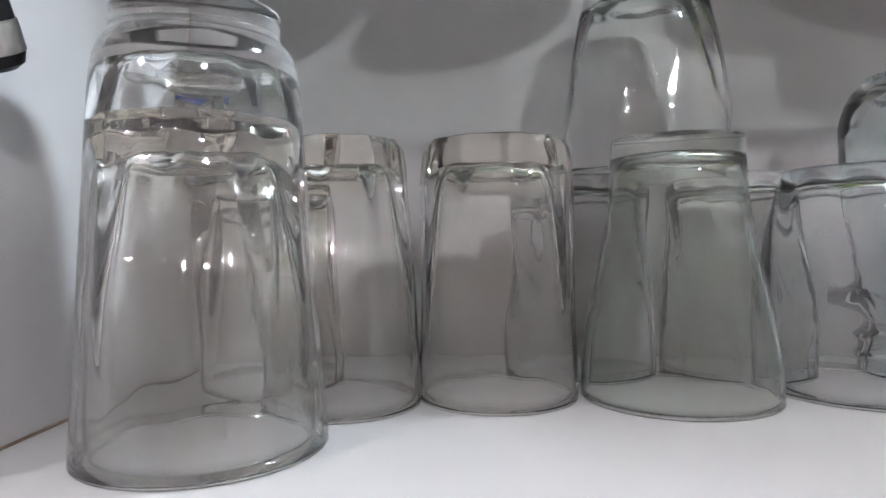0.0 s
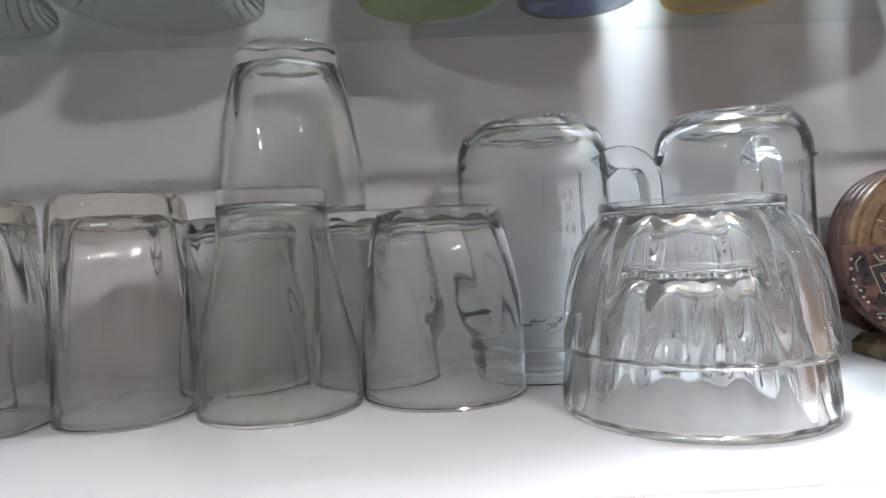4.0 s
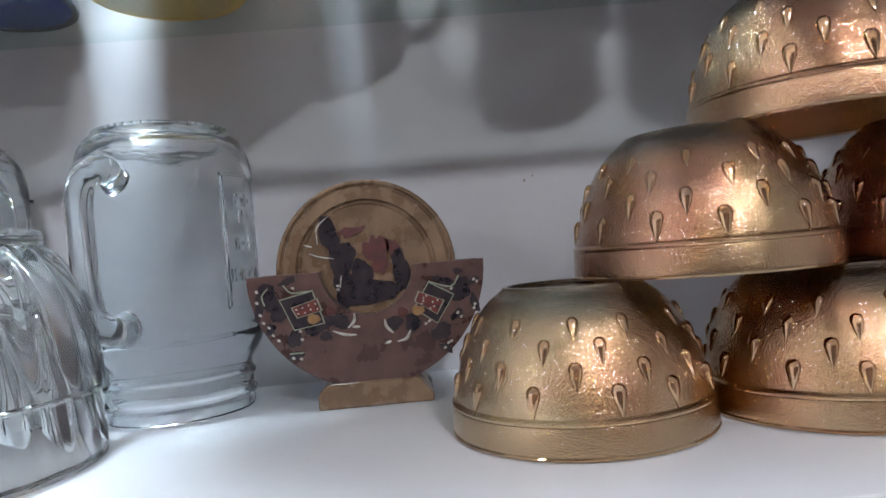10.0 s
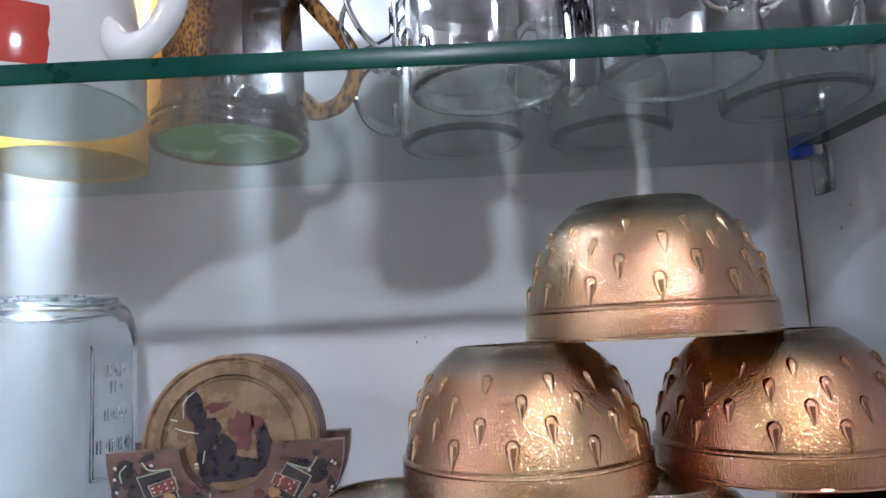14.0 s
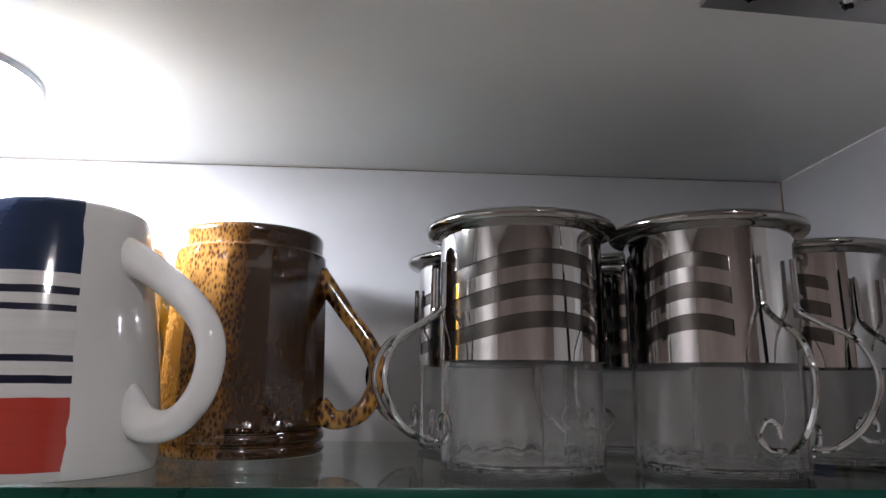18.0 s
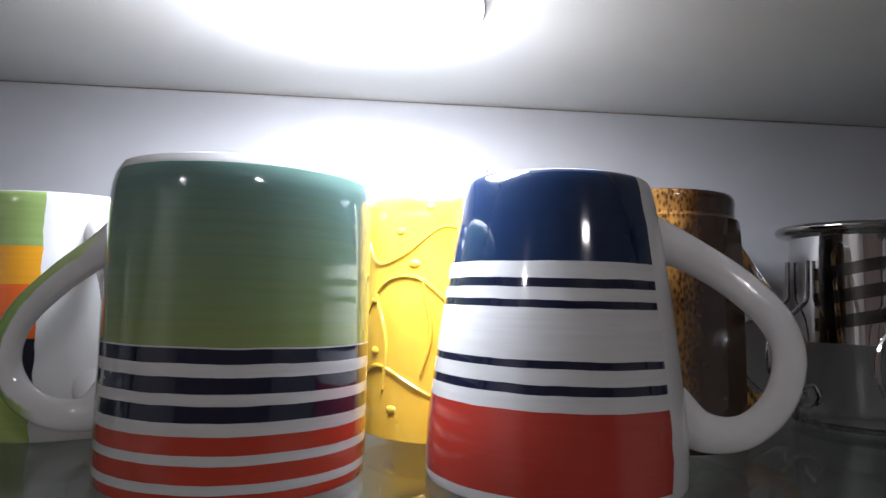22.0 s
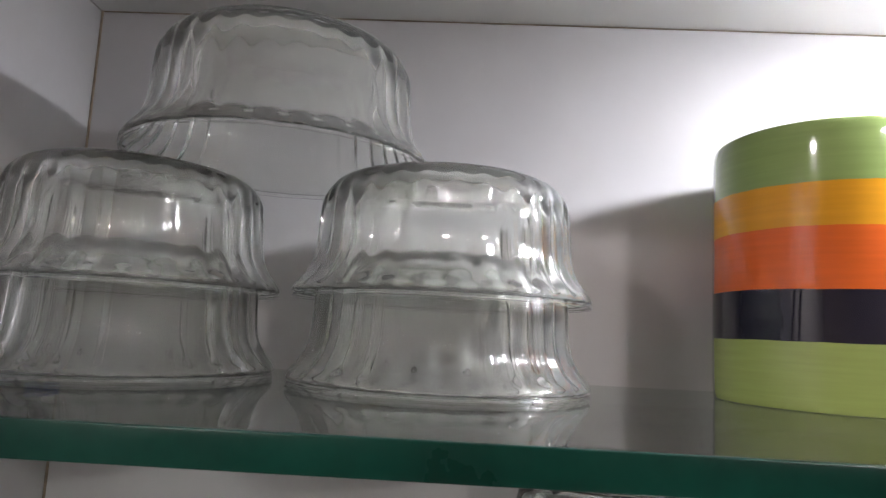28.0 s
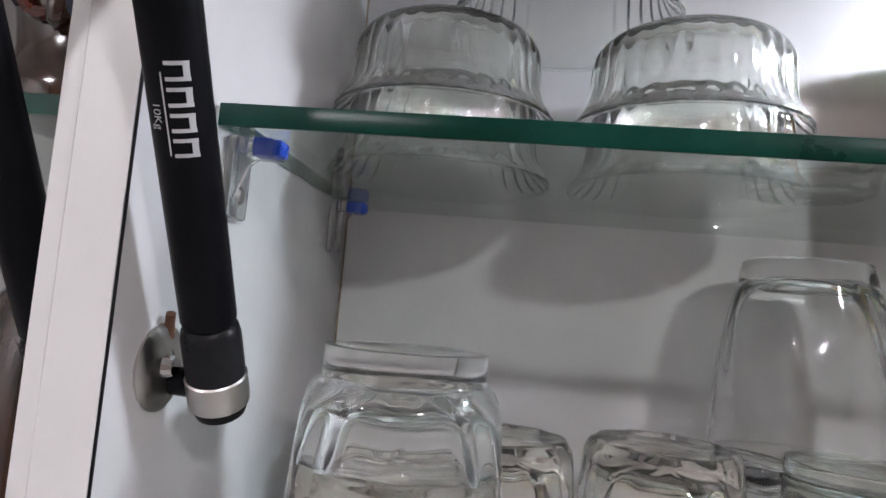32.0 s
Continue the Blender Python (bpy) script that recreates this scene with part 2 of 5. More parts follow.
def banded(name, base_z, height, bands, ground, angles=None, rough=0.09, wobble=0.0004, streak=0.12):
    """Glaze painted in level bands: (from, to, colour) in metres above the foot; angles: the painted arc in degrees (start, end)."""
    m, tree, b = material(name)
    tc = tree.nodes.new("ShaderNodeTexCoord")
    sep = tree.nodes.new("ShaderNodeSeparateXYZ")
    tree.links.new(tc.outputs["Object"], sep.inputs[0])
    wob = noise_node(tree, 70, 2)
    mul = tree.nodes.new("ShaderNodeMath"); mul.operation = "MULTIPLY_ADD"
    mul.inputs[1].default_value = wobble * 2
    tree.links.new(wob.outputs["Fac"], mul.inputs[0])
    tree.links.new(sep.outputs["Z"], mul.inputs[2])
    nz = tree.nodes.new("ShaderNodeMath"); nz.operation = "MULTIPLY_ADD"
    nz.inputs[1].default_value = 1 / height
    nz.inputs[2].default_value = -(base_z + wobble) / height
    tree.links.new(mul.outputs[0], nz.inputs[0])
    stops = [(0.0, ground)]
    for lo, hi, col in bands:
        stops += [(lo / height, col), (hi / height, ground)]
    clean = []
    for p, c in stops:
        if clean and abs(clean[-1][0] - p) < 1e-4:
            clean[-1] = (p, c)
        else:
            clean.append((p, c))
    paint = ramp_node(tree, nz.outputs[0], clean, "CONSTANT")
    streaks = noise_node(tree, 40, 4, 0.6, stretch=(0.6, 0.6, 12))
    dark = ramp_node(tree, streaks.outputs["Fac"], [(0.3, (1 - streak,) * 3), (0.7, (1.0,) * 3)])
    mixs = tree.nodes.new("ShaderNodeMix"); mixs.data_type = "RGBA"; mixs.blend_type = "MULTIPLY"
    mixs.inputs[0].default_value = 1
    tree.links.new(paint.outputs[0], mixs.inputs[6])
    tree.links.new(dark.outputs[0], mixs.inputs[7])
    out = mixs.outputs[2]
    if angles:
        at = tree.nodes.new("ShaderNodeMath"); at.operation = "ARCTAN2"
        tree.links.new(sep.outputs["Y"], at.inputs[0])
        tree.links.new(sep.outputs["X"], at.inputs[1])
        mid, half = radians((angles[0] + angles[1]) / 2), radians((angles[1] - angles[0]) / 2)
        sub = tree.nodes.new("ShaderNodeMath"); sub.operation = "SUBTRACT"; sub.inputs[1].default_value = mid
        tree.links.new(at.outputs[0], sub.inputs[0])
        wr = tree.nodes.new("ShaderNodeMath"); wr.operation = "WRAP"
        wr.inputs[1].default_value = math.pi; wr.inputs[2].default_value = -math.pi
        tree.links.new(sub.outputs[0], wr.inputs[0])
        ab = tree.nodes.new("ShaderNodeMath"); ab.operation = "ABSOLUTE"
        tree.links.new(wr.outputs[0], ab.inputs[0])
        wn = tree.nodes.new("ShaderNodeMath"); wn.operation = "MULTIPLY_ADD"; wn.inputs[1].default_value = 0.09
        tree.links.new(wob.outputs["Fac"], wn.inputs[0]); tree.links.new(ab.outputs[0], wn.inputs[2])
        lt = tree.nodes.new("ShaderNodeMath"); lt.operation = "LESS_THAN"; lt.inputs[1].default_value = half + 0.045
        tree.links.new(wn.outputs[0], lt.inputs[0])
        mx = tree.nodes.new("ShaderNodeMix"); mx.data_type = "RGBA"
        tree.links.new(lt.outputs[0], mx.inputs[0])
        mx.inputs[6].default_value = (*ground, 1)
        tree.links.new(out, mx.inputs[7])
        out = mx.outputs[2]
    tree.links.new(out, b.inputs["Base Color"])
    b.inputs["Roughness"].default_value = rough
    b.inputs["Coat Weight"].default_value = 0.4
    b.inputs["Coat Roughness"].default_value = 0.04
    n2 = noise_node(tree, 55, 2)
    bump_node(tree, n2.outputs["Fac"], b, 0.3, 0.0005)
    return m


# ---------------------------------------------------------------- builders
def mesh_of(name, bm, mat, smooth=35):
    me = bpy.data.meshes.new(name)
    bmesh.ops.recalc_face_normals(bm, faces=bm.faces)
    bm.to_mesh(me)
    bm.free()
    me.materials.append(mat)
    if smooth:
        me.shade_smooth()
        me.set_sharp_from_angle(angle=radians(smooth))
    return me


def part(name, bm, mat, parent, label="", smooth=35, crown=None):
    """crown: (height, material) for the faces above that height."""
    if crown:
        for f in bm.faces:
            f.material_index = 1 if f.calc_center_median().z > crown[0] else 0
    ob = new(name, mesh_of(name, bm, mat, smooth))
    if crown:
        ob.data.materials.append(crown[1])
    if parent:
        ob.parent = parent
    if label:
        ob["label"] = label
    return ob


def thing(name, x, y, z, label, category, group="", kind="", turn=0):
    ob = new(name)
    ob.empty_display_size = 0.02
    ob.matrix_basis = pose(x, y, z, 0, 0, turn)
    return tagged(ob, label, category, group, kind)


def solo(name, bm, mat, label, category, kind="", at=(0, 0, 0), smooth=35):
    ob = new(name, mesh_of(name, bm, mat, smooth))
    ob.location = at
    return tagged(ob, label, category, "", kind)


def box(x0, y0, z0, x1, y1, z1, bevel=0.0, bm=None):
    bm = bm or bmesh.new()
    made = bmesh.ops.create_cube(bm, size=1, matrix=Matrix.Translation(((x0 + x1) / 2, (y0 + y1) / 2, (z0 + z1) / 2)) @ Matrix.Diagonal((x1 - x0, y1 - y0, z1 - z0, 1)))
    if bevel:
        es = list({e for v in made["verts"] for e in v.link_edges})
        bmesh.ops.bevel(bm, geom=es, offset=bevel, segments=2, affect="EDGES", profile=0.5)
    return bm


def spun(profile, seg=56, shape=None, bm=None, cap_start=False, cap_end=False):
    """A surface of revolution of (radius, height) points. shape(radius, height, angle) may change the radius."""
    bm = bm or bmesh.new()
    rings = []
    for r, z in profile:
        if r < 1e-6:
            rings.append([bm.verts.new((0, 0, z))])
            continue
        ring = []
        for k in range(seg):
            a = 2 * math.pi * k / seg
            rr = shape(r, z, a) if shape else r
            ring.append(bm.verts.new((rr * math.cos(a), rr * math.sin(a), z)))
        rings.append(ring)
    for p, q in zip(rings, rings[1:]):
        for k in range(seg):
            j = (k + 1) % seg
            if len(p) == 1 and len(q) == 1:
                continue
            if len(p) == 1:
                bm.faces.new((p[0], q[j], q[k]))
            elif len(q) == 1:
                bm.faces.new((p[k], p[j], q[0]))
            else:
                bm.faces.new((p[k], p[j], q[j], q[k]))
    return bm


def smooth_line(points, steps=6):
    """A Catmull-Rom line through the points."""
    pts = [Vector(p) for p in points]
    pts = [2 * pts[0] - pts[1]] + pts + [2 * pts[-1] - pts[-2]]
    out = []
    for i in range(1, len(pts) - 2):
        a, b, c, d = pts[i - 1:i + 3]
        for k in range(steps):
            t = k / steps
            out.append(0.5 * (2 * b + (c - a) * t + (2 * a - 5 * b + 4 * c - d) * t * t + (3 * b - a - 3 * c + d) * t ** 3))
    out.append(pts[-2])
    return out


def profile_curve(points, steps=4):
    return [(max(p.x, 0.0), p.y) for p in smooth_line([(r, z, 0) for r, z in points], steps)]


def tube(points, radius, seg=10, flat=1.0, side=None, bm=None, steps=6, ends=True):
    """A tube along a smooth line. radius: a number or one per point; flat: the width across 'side' as a share of the other."""
    bm = bm or bmesh.new()
    line = smooth_line(points, steps)
    n = len(line)
    radii = [radius] * n if not isinstance(radius, (list, tuple)) else [p.x for p in smooth_line([(r, i, 0) for i, r in enumerate(radius)], steps)]
    rings, up = [], Vector(side) if side else Vector((0.3, 0.2, 1)).normalized()
    for i, p in enumerate(line):
        d = (line[min(i + 1, n - 1)] - line[max(i - 1, 0)]).normalized()
        u = up - d * up.dot(d)
        u.normalize()
        v = d.cross(u)
        if not side:
            up = u
        rings.append([bm.verts.new(p + radii[i] * (math.cos(a) * v + flat * math.sin(a) * u)) for a in (2 * math.pi * k / seg for k in range(seg))])
    for p, q in zip(rings, rings[1:]):
        for k in range(seg):
            bm.faces.new((p[k], p[(k + 1) % seg], q[(k + 1) % seg], q[k]))
    if ends:
        bm.faces.new(rings[0][::-1])
        bm.faces.new(rings[-1])
    return bm


def sheet(points, depth, y, bm=None):
    """A plate with the given outline in x and z, from y back by depth."""
    bm = bm or bmesh.new()
    front = [bm.verts.new((x, y, z)) for x, z in points]
    back = [bm.verts.new((x, y + depth, z)) for x, z in points]
    bm.faces.new(front)
    bm.faces.new(back[::-1])
    n = len(points)
    for k in range(n):
        bm.faces.new((front[k], back[k], back[(k + 1) % n], front[(k + 1) % n]))
    return bm


def blob(cx, cz, rx, rz, turn=0, n=20, y=0.0, depth=0.0004, bm=None):
    c, s = math.cos(radians(turn)), math.sin(radians(turn))
    pts = []
    for k in range(n):
        a = 2 * math.pi * k / n
        px, pz = rx * math.cos(a), rz * math.sin(a)
        pts.append((cx + c * px - s * pz, cz + s * px + c * pz))
    return sheet(pts, depth, y, bm)
# ---------------------------------------------------------------- the cabinet
W, D, H = 0.917, 0.2255, 0.382          # inner width, depth, height
TOP, UNDER = 0.2135, 0.2060            # glass shelf

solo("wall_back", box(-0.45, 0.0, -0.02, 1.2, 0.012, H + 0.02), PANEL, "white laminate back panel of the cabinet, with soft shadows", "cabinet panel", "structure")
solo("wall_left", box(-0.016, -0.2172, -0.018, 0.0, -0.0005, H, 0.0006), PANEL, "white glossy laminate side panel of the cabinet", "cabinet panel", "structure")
solo("wall_left_neighbour", box(-0.0219, -0.2181, -0.018, -0.0163, -0.0005, H, 0.0006), EDGE_BAND, "white side panel of the neighbouring cabinet", "cabinet panel", "structure")
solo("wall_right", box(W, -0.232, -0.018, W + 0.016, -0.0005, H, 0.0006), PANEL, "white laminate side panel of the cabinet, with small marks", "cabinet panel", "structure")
solo("floor", box(0.0003, -D, -0.018, W - 0.0003, -0.0003, 0.0, 0.0008), BOARD, "white laminate bottom board of the cabinet", "cabinet floor", "structure")
solo("ceiling", box(0.0003, -0.230, H, W - 0.0003, -0.0003, H + 0.018, 0.0008), CEILING_BOARD, "white laminate top board of the cabinet", "cabinet top", "structure")

bm = box(0.0, -0.0011, H - 0.0004, W, -0.0004, H - 0.0001)
part("seam_line", bm, SEAM, bpy.data.objects["ceiling"])
part("front_lip", box(0.0003, -0.250, -0.018, W - 0.0003, -0.2264, -0.0008, 0.0008), EDGE_BAND, bpy.data.objects["floor"], "white front edge strip")
part("seam_line", box(0.0003, -0.2264, -0.006, W - 0.0003, -0.2256, -0.0014), SEAM, bpy.data.objects["floor"])
bm = box(0.0002, -0.20, 0.0002, 0.0013, -0.002, 0.0009)
part("seam_line", bm, SEAM, bpy.data.objects["floor"])
bm = box(0.0002, -0.0012, 0.0, 0.0009, -0.0002, H)
part("seam_line", bm, SEAM, bpy.data.objects["wall_left"])
part("front_edge", box(-0.0161, -0.2181, -0.018, -0.0006, -0.2173, H), EDGE_BAND, bpy.data.objects["wall_left"], "white edge band")
part("seam_line", box(-0.0005, -0.2178, -0.018, 0.0002, -0.2173, H), BLACK_PLASTIC, bpy.data.objects["wall_left"], "black joint")
part("seam_line", box(-0.0164, -0.2183, 0.262, -0.0161, -0.2181, H), BLACK_PLASTIC, bpy.data.objects["wall_left"], "black joint")
bm = box(W - 0.0009, -0.0012, 0.0, W - 0.0002, -0.0002, H)
part("seam_line", bm, SEAM, bpy.data.objects["wall_right"])
for (my, mz, ms) in ((-0.042, 0.157, 0.0011), (-0.052, 0.168, 0.0008), (-0.03, 0.075, 0.0009)):
    bm = bmesh.new()
    bmesh.ops.create_icosphere(bm, subdivisions=1, radius=ms, matrix=Matrix.Translation((W, my, mz)) @ Matrix.Diagonal((0.3, 1, 1.3, 1)))
    part("dirt_speck", bm, SEAM, bpy.data.objects["wall_right"])
for (mx, mz, ms) in ((0.678, 0.107, 0.0008), (0.683, 0.1095, 0.0005), (0.845, 0.05, 0.003), (0.36, 0.33, 0.0006), (0.52, 0.345, 0.0005)):
    bm = bmesh.new()
    bmesh.ops.create_icosphere(bm, subdivisions=1, radius=ms, matrix=Matrix.Translation((mx, 0, mz)) @ Matrix.Diagonal((1, 0.3, 1.4, 1)))
    part("dirt_speck", bm, SEAM, bpy.data.objects["wall_back"])

SEAL = mottled("grey_brown_seal", (0.13, 0.11, 0.10), (0.22, 0.19, 0.17), 90, 0.6)
# open lift-up door above, with its dark gap and hinge
door = thing("door_1", 0, -0.238, H + 0.020, "white lift-up cabinet door standing open above the shelves", "cabinet door", kind="structure")
bm = box(0.0, -0.34, 0.0, W, 0.0, 0.018, 0.001)
bmesh.ops.rotate(bm, verts=bm.verts, cent=(0, 0, 0), matrix=Matrix.Rotation(radians(-45), 3, "X"))
part("door_leaf", bm, EDGE_BAND, door)
bm = box(0.0, 0.0025, -0.0193, W, 0.0076, -0.010)
part("door_gap_strip", bm, SEAL, door, "grey-brown strip along the top board's front edge")

HX, HY = 0.769, -0.200 + 0.238
bm = box(0.0, -0.027, -0.0022, 0.095, 0.0, -0.0002, 0.0006)
bmesh.ops.rotate(bm, verts=bm.verts, cent=(0, 0, 0), matrix=Matrix.Rotation(radians(4), 3, "Z"))
bmesh.ops.translate(bm, verts=bm.verts, vec=(HX, HY, -0.020))
plate = part("hinge_plate", bm, BRUSHED, door, "brushed steel hinge plate")
bm = box(0.002, -0.045, -0.010, 0.1, -0.0236, -0.0002, 0.0015)
bmesh.ops.translate(bm, verts=bm.verts, vec=(HX, HY, -0.020))
part("hinge_arm", bm, BLACK_PLASTIC, door, "black hinge arm")
for sx in (0.014, 0.05, 0.084):
    bm = spun([(0, -0.0036), (0.0022, -0.0034), (0.0032, -0.0022)], 14)
    bmesh.ops.translate(bm, verts=bm.verts, vec=(HX + sx, HY - 0.010 + sx * 0.05, -0.020))
    part("screw", bm, STEEL, plate)
    bm = box(-0.0018, -0.0004, -0.0041, 0.0018, 0.0004, -0.0035)
    box(-0.0004, -0.0018, -0.0041, 0.0004, 0.0018, -0.0035, bm=bm)
    bmesh.ops.translate(bm, verts=bm.verts, vec=(HX + sx, HY - 0.010 + sx * 0.05, -0.020))
    part("screw_slot", bm, BLACK_PLASTIC, plate)

# glass shelf
shelf = thing("glass_shelf", 0, 0, 0, "clear greenish glass shelf with a dark green polished front edge", "shelf")
pane = part("pane", box(0.0015, -0.1745, UNDER, W - 0.0015, -0.0015, TOP), PANE, shelf, smooth=0)
part("front_edge", box(0.0012, -0.1765, UNDER, W - 0.0012, -0.1748, TOP, 0.0005), PANE_EDGE, shelf, "dark green glass edge")
part("side_edge", box(0.0006, -0.1735, UNDER + 0.0006, 0.0012, -0.0015, TOP - 0.0006), PANE_EDGE, shelf, "dark green glass edge")
part("side_edge", box(W - 0.0012, -0.1735, UNDER + 0.0006, W - 0.0006, -0.0015, TOP - 0.0006), PANE_EDGE, shelf, "dark green glass edge")


def shelf_bracket(x, y, s):
    """Clear plastic bracket screwed to a side panel (s = 1: the left one), with a blue grip under the glass."""
    t = thing("shelf_bracket", x, y, UNDER, "clear plastic shelf support with a blue grip and a screw", "shelf support", "shelf supports")
    bm = box(0.0004 * s if s > 0 else -0.004, -0.008, -0.028, 0.004 if s > 0 else -0.0004, 0.008, -0.0006, 0.0012)
    part("back_plate", bm, CLEAR_PLASTIC, t)
    bm = box(*((0.0042, -0.007, -0.0065) if s > 0 else (-0.016, -0.007, -0.0065)), *((0.016, 0.007, -0.0006) if s > 0 else (-0.0042, 0.007, -0.0006)), 0.001)
    part("ledge", bm, CLEAR_PLASTIC, t)
    bm = box(*((0.0085, -0.0042, -0.0062) if s > 0 else (-0.0185, -0.0042, -0.0062)), *((0.0185, 0.0042, -0.0004) if s > 0 else (-0.0085, 0.0042, -0.0004)), 0.0012)
    part("grip", bm, BLUE_CLIP, t, "blue plastic grip")
    bm = spun([(0, 0.0012), (0.0022, 0.001), (0.0032, 0.0)], 16)
    bmesh.ops.rotate(bm, verts=bm.verts, cent=(0, 0, 0), matrix=Matrix.Rotation(radians(90 * s), 3, "Y"))
    bmesh.ops.translate(bm, verts=bm.verts, vec=(0.0042 * s, 0, -0.020))
    part("screw", bm, BRUSHED, t)
    bm = tube([(0.012 * s, -0.006, -0.008), (0.009 * s, -0.0075, -0.012), (0.005 * s, -0.0078, -0.022)], 0.0006, 6)
    part("rib", bm, CLEAR_PLASTIC, t)
    return t


for yy in (-0.160, -0.031):
    shelf_bracket(0.0, yy, 1)
    shelf_bracket(W, yy - 0.004, -1)

# round lamp under the top board
lamp = thing("cabinet_light", 0.454, -0.1225, H, "round flat white LED light on the cabinet's top board, switched on", "light")
part("light_ring", spun([(0.0432, -0.0034), (0.0440, -0.0036), (0.0447, -0.0028), (0.0448, -0.0002), (0.0432, -0.0002)], 72), LAMP_RING, lamp, "thin grey ring")
part("diffuser", spun([(0, -0.0095), (0.030, -0.0092), (0.0390, -0.0084), (0.0420, -0.0066), (0.0430, -0.0040), (0.0431, -0.0012)], 72), LED, lamp, "glowing white diffuser")


# gas struts
def gas_strut(x, y, z, s, lettered):
    t = thing("gas_strut", x, y, z, "black gas lift strut with steel collar" + (" and pale lettering" if lettered else ""), "gas strut", "gas struts")
    axis = Vector((0, -0.472, 0.8816)).normalized()
    turn = Vector((0, 0, 1)).rotation_difference(axis).to_matrix()

    def put(name, prof, mat, parent=None, seg=28):
        bm = spun(prof, seg)
        bmesh.ops.rotate(bm, verts=bm.verts, cent=(0, 0, 0), matrix=turn)
        return part(name, bm, mat, parent or t)

    put("cylinder", [(0, 0.021), (0.0068, 0.021), (0.0074, 0.0225), (0.0074, 0.22), (0.007, 0.222), (0, 0.222)], BLACK)
    put("rod", [(0.0042, 0.222), (0.0042, 0.46), (0, 0.46)], STEEL)
    cap = put("end_cap", [(0, -0.0098), (0.0045, -0.0095), (0.0070, -0.0080), (0.0080, -0.0050), (0.0081, 0.004), (0.0081, 0.017), (0.0076, 0.0195), (0.0066, 0.0205), (0, 0.0205)], BLACK_PLASTIC)
    put("collar", [(0.0079, -0.0048), (0.0085, -0.0045), (0.0086, 0.0040), (0.0080, 0.0046)], BRUSHED, cap)
    bm = spun([(0, 0.0), (0.0122, 0.0), (0.0126, 0.001), (0.0112, 0.0022), (0.007, 0.0028), (0, 0.0029)], 36)
    bmesh.ops.rotate(bm, verts=bm.verts, cent=(0, 0, 0), matrix=Matrix.Rotation(radians(90 * s), 3, "Y"))
    bmesh.ops.translate(bm, verts=bm.verts, vec=(-x if s > 0 else W - x, -0.001, 0.004))
    plate = part("wall_plate", bm, BRUSHED, t, "steel wall plate")
    wall = -x if s > 0 else W - x
    bm = spun([(0, 0.0062), (0.0028, 0.0058), (0.0036, 0.003)], 16)
    bmesh.ops.rotate(bm, verts=bm.verts, cent=(0, 0, 0), matrix=Matrix.Rotation(radians(90 * s), 3, "Y"))
    bmesh.ops.translate(bm, verts=bm.verts, vec=(wall, -0.0015, 0.0045))
    part("screw", bm, STEEL, plate)
    bm = tube([(wall + 0.002 * s, 0.004, 0.0), (0, 0, 0)], 0.0042, 12)
    part("pivot", bm, BLACK_PLASTIC, t)
    if lettered:
        # tall brand strokes as plain bars, and the load rating
        def letters(u0, u1, a0, w, name="mark"):
            bm = bmesh.new()
            r = 0.00752
            grid = []
            for u in (u0, u1):
                row = []
                for k in range(5):
                    a = a0 + w * (k / 4 - 0.5)
                    row.append(bm.verts.new(turn @ Vector((r * math.sin(a), -r * math.cos(a), u))))
                grid.append(row)
            for k in range(4):
                bm.faces.new((grid[0][k], grid[0][k + 1], grid[1][k + 1], grid[1][k]))
            return part(name, bm, PALE_PRINT, t)
        for u in (0.0708, 0.0766, 0.0824, 0.0882):
            letters(u - 0.0022, u - 0.0013, 0.50, 0.75)
            letters(u - 0.0013, u + 0.0013, 0.50 + 0.26, 0.2)
            letters(u + 0.0013, u + 0.0022, 0.50, 0.75)
        letters(0.069, 0.088, 0.0, 0.05)
        cu = bpy.data.curves.new("load_rating", "FONT")
        cu.body, cu.size, cu.extrude, cu.align_x, cu.align_y = "10Kg", 0.0030, 0.0, "CENTER", "CENTER"
        ob = new("load_rating", cu)
        ob.parent = t
        n = turn @ Vector((math.sin(-0.28), -math.cos(-0.28), 0))
        up = -(turn @ Vector((0, 0, 1)))
        m = Matrix((up, n.cross(up), n)).transposed().to_4x4()
        ob.matrix_local = Matrix.Translation(turn @ Vector((0, 0, 0.0782)) + n * 0.0077) @ m
        cu.materials.append(PALE_PRINT)
    return t


left_strut = gas_strut(0.018, -0.1920, 0.1265, 1, True)
bm = tube([(-0.0165, 0.001, 0.0125), (-0.0158, -0.001, 0.0160), (-0.0148, -0.003, 0.0195)], 0.0014, 8)
part("bent_wire", bm, RUST, left_strut, "rusty wire end")
gas_strut(W - 0.0205, -0.192, 0.128, -1, False)

# ---------------------------------------------------------------- the room
solo("room_floor", box(-2.0, -3.2, -1.47, 2.8, 0.10, -1.45), ROOM_FLOOR, "brown-grey tiled room floor", "floor", "structure")
solo("room_ceiling", box(-2.0, -3.2, 1.10, 2.8, 0.10, 1.12), ROOM_PAINT, "off-white room ceiling", "ceiling", "structure")
solo("room_wall_back", box(-2.0, 0.012, -1.45, 2.8, 0.10, 1.10), ROOM_PAINT, "off-white room wall behind the cabinet", "wall", "structure")
solo("room_wall_front", box(-2.0, -3.2, -1.45, 2.8, -3.1, 1.10), ROOM_BROWN, "brown room wall", "wall", "structure")
solo("room_wall_left", box(-2.0, -3.1, -1.45, -1.9, 0.012, 1.10), ROOM_PAINT, "off-white room wall", "wall", "structure")
solo("room_wall_right", box(2.7, -3.1, -1.45, 2.8, 0.012, 1.10), ROOM_PAINT, "off-white room wall", "wall", "structure")
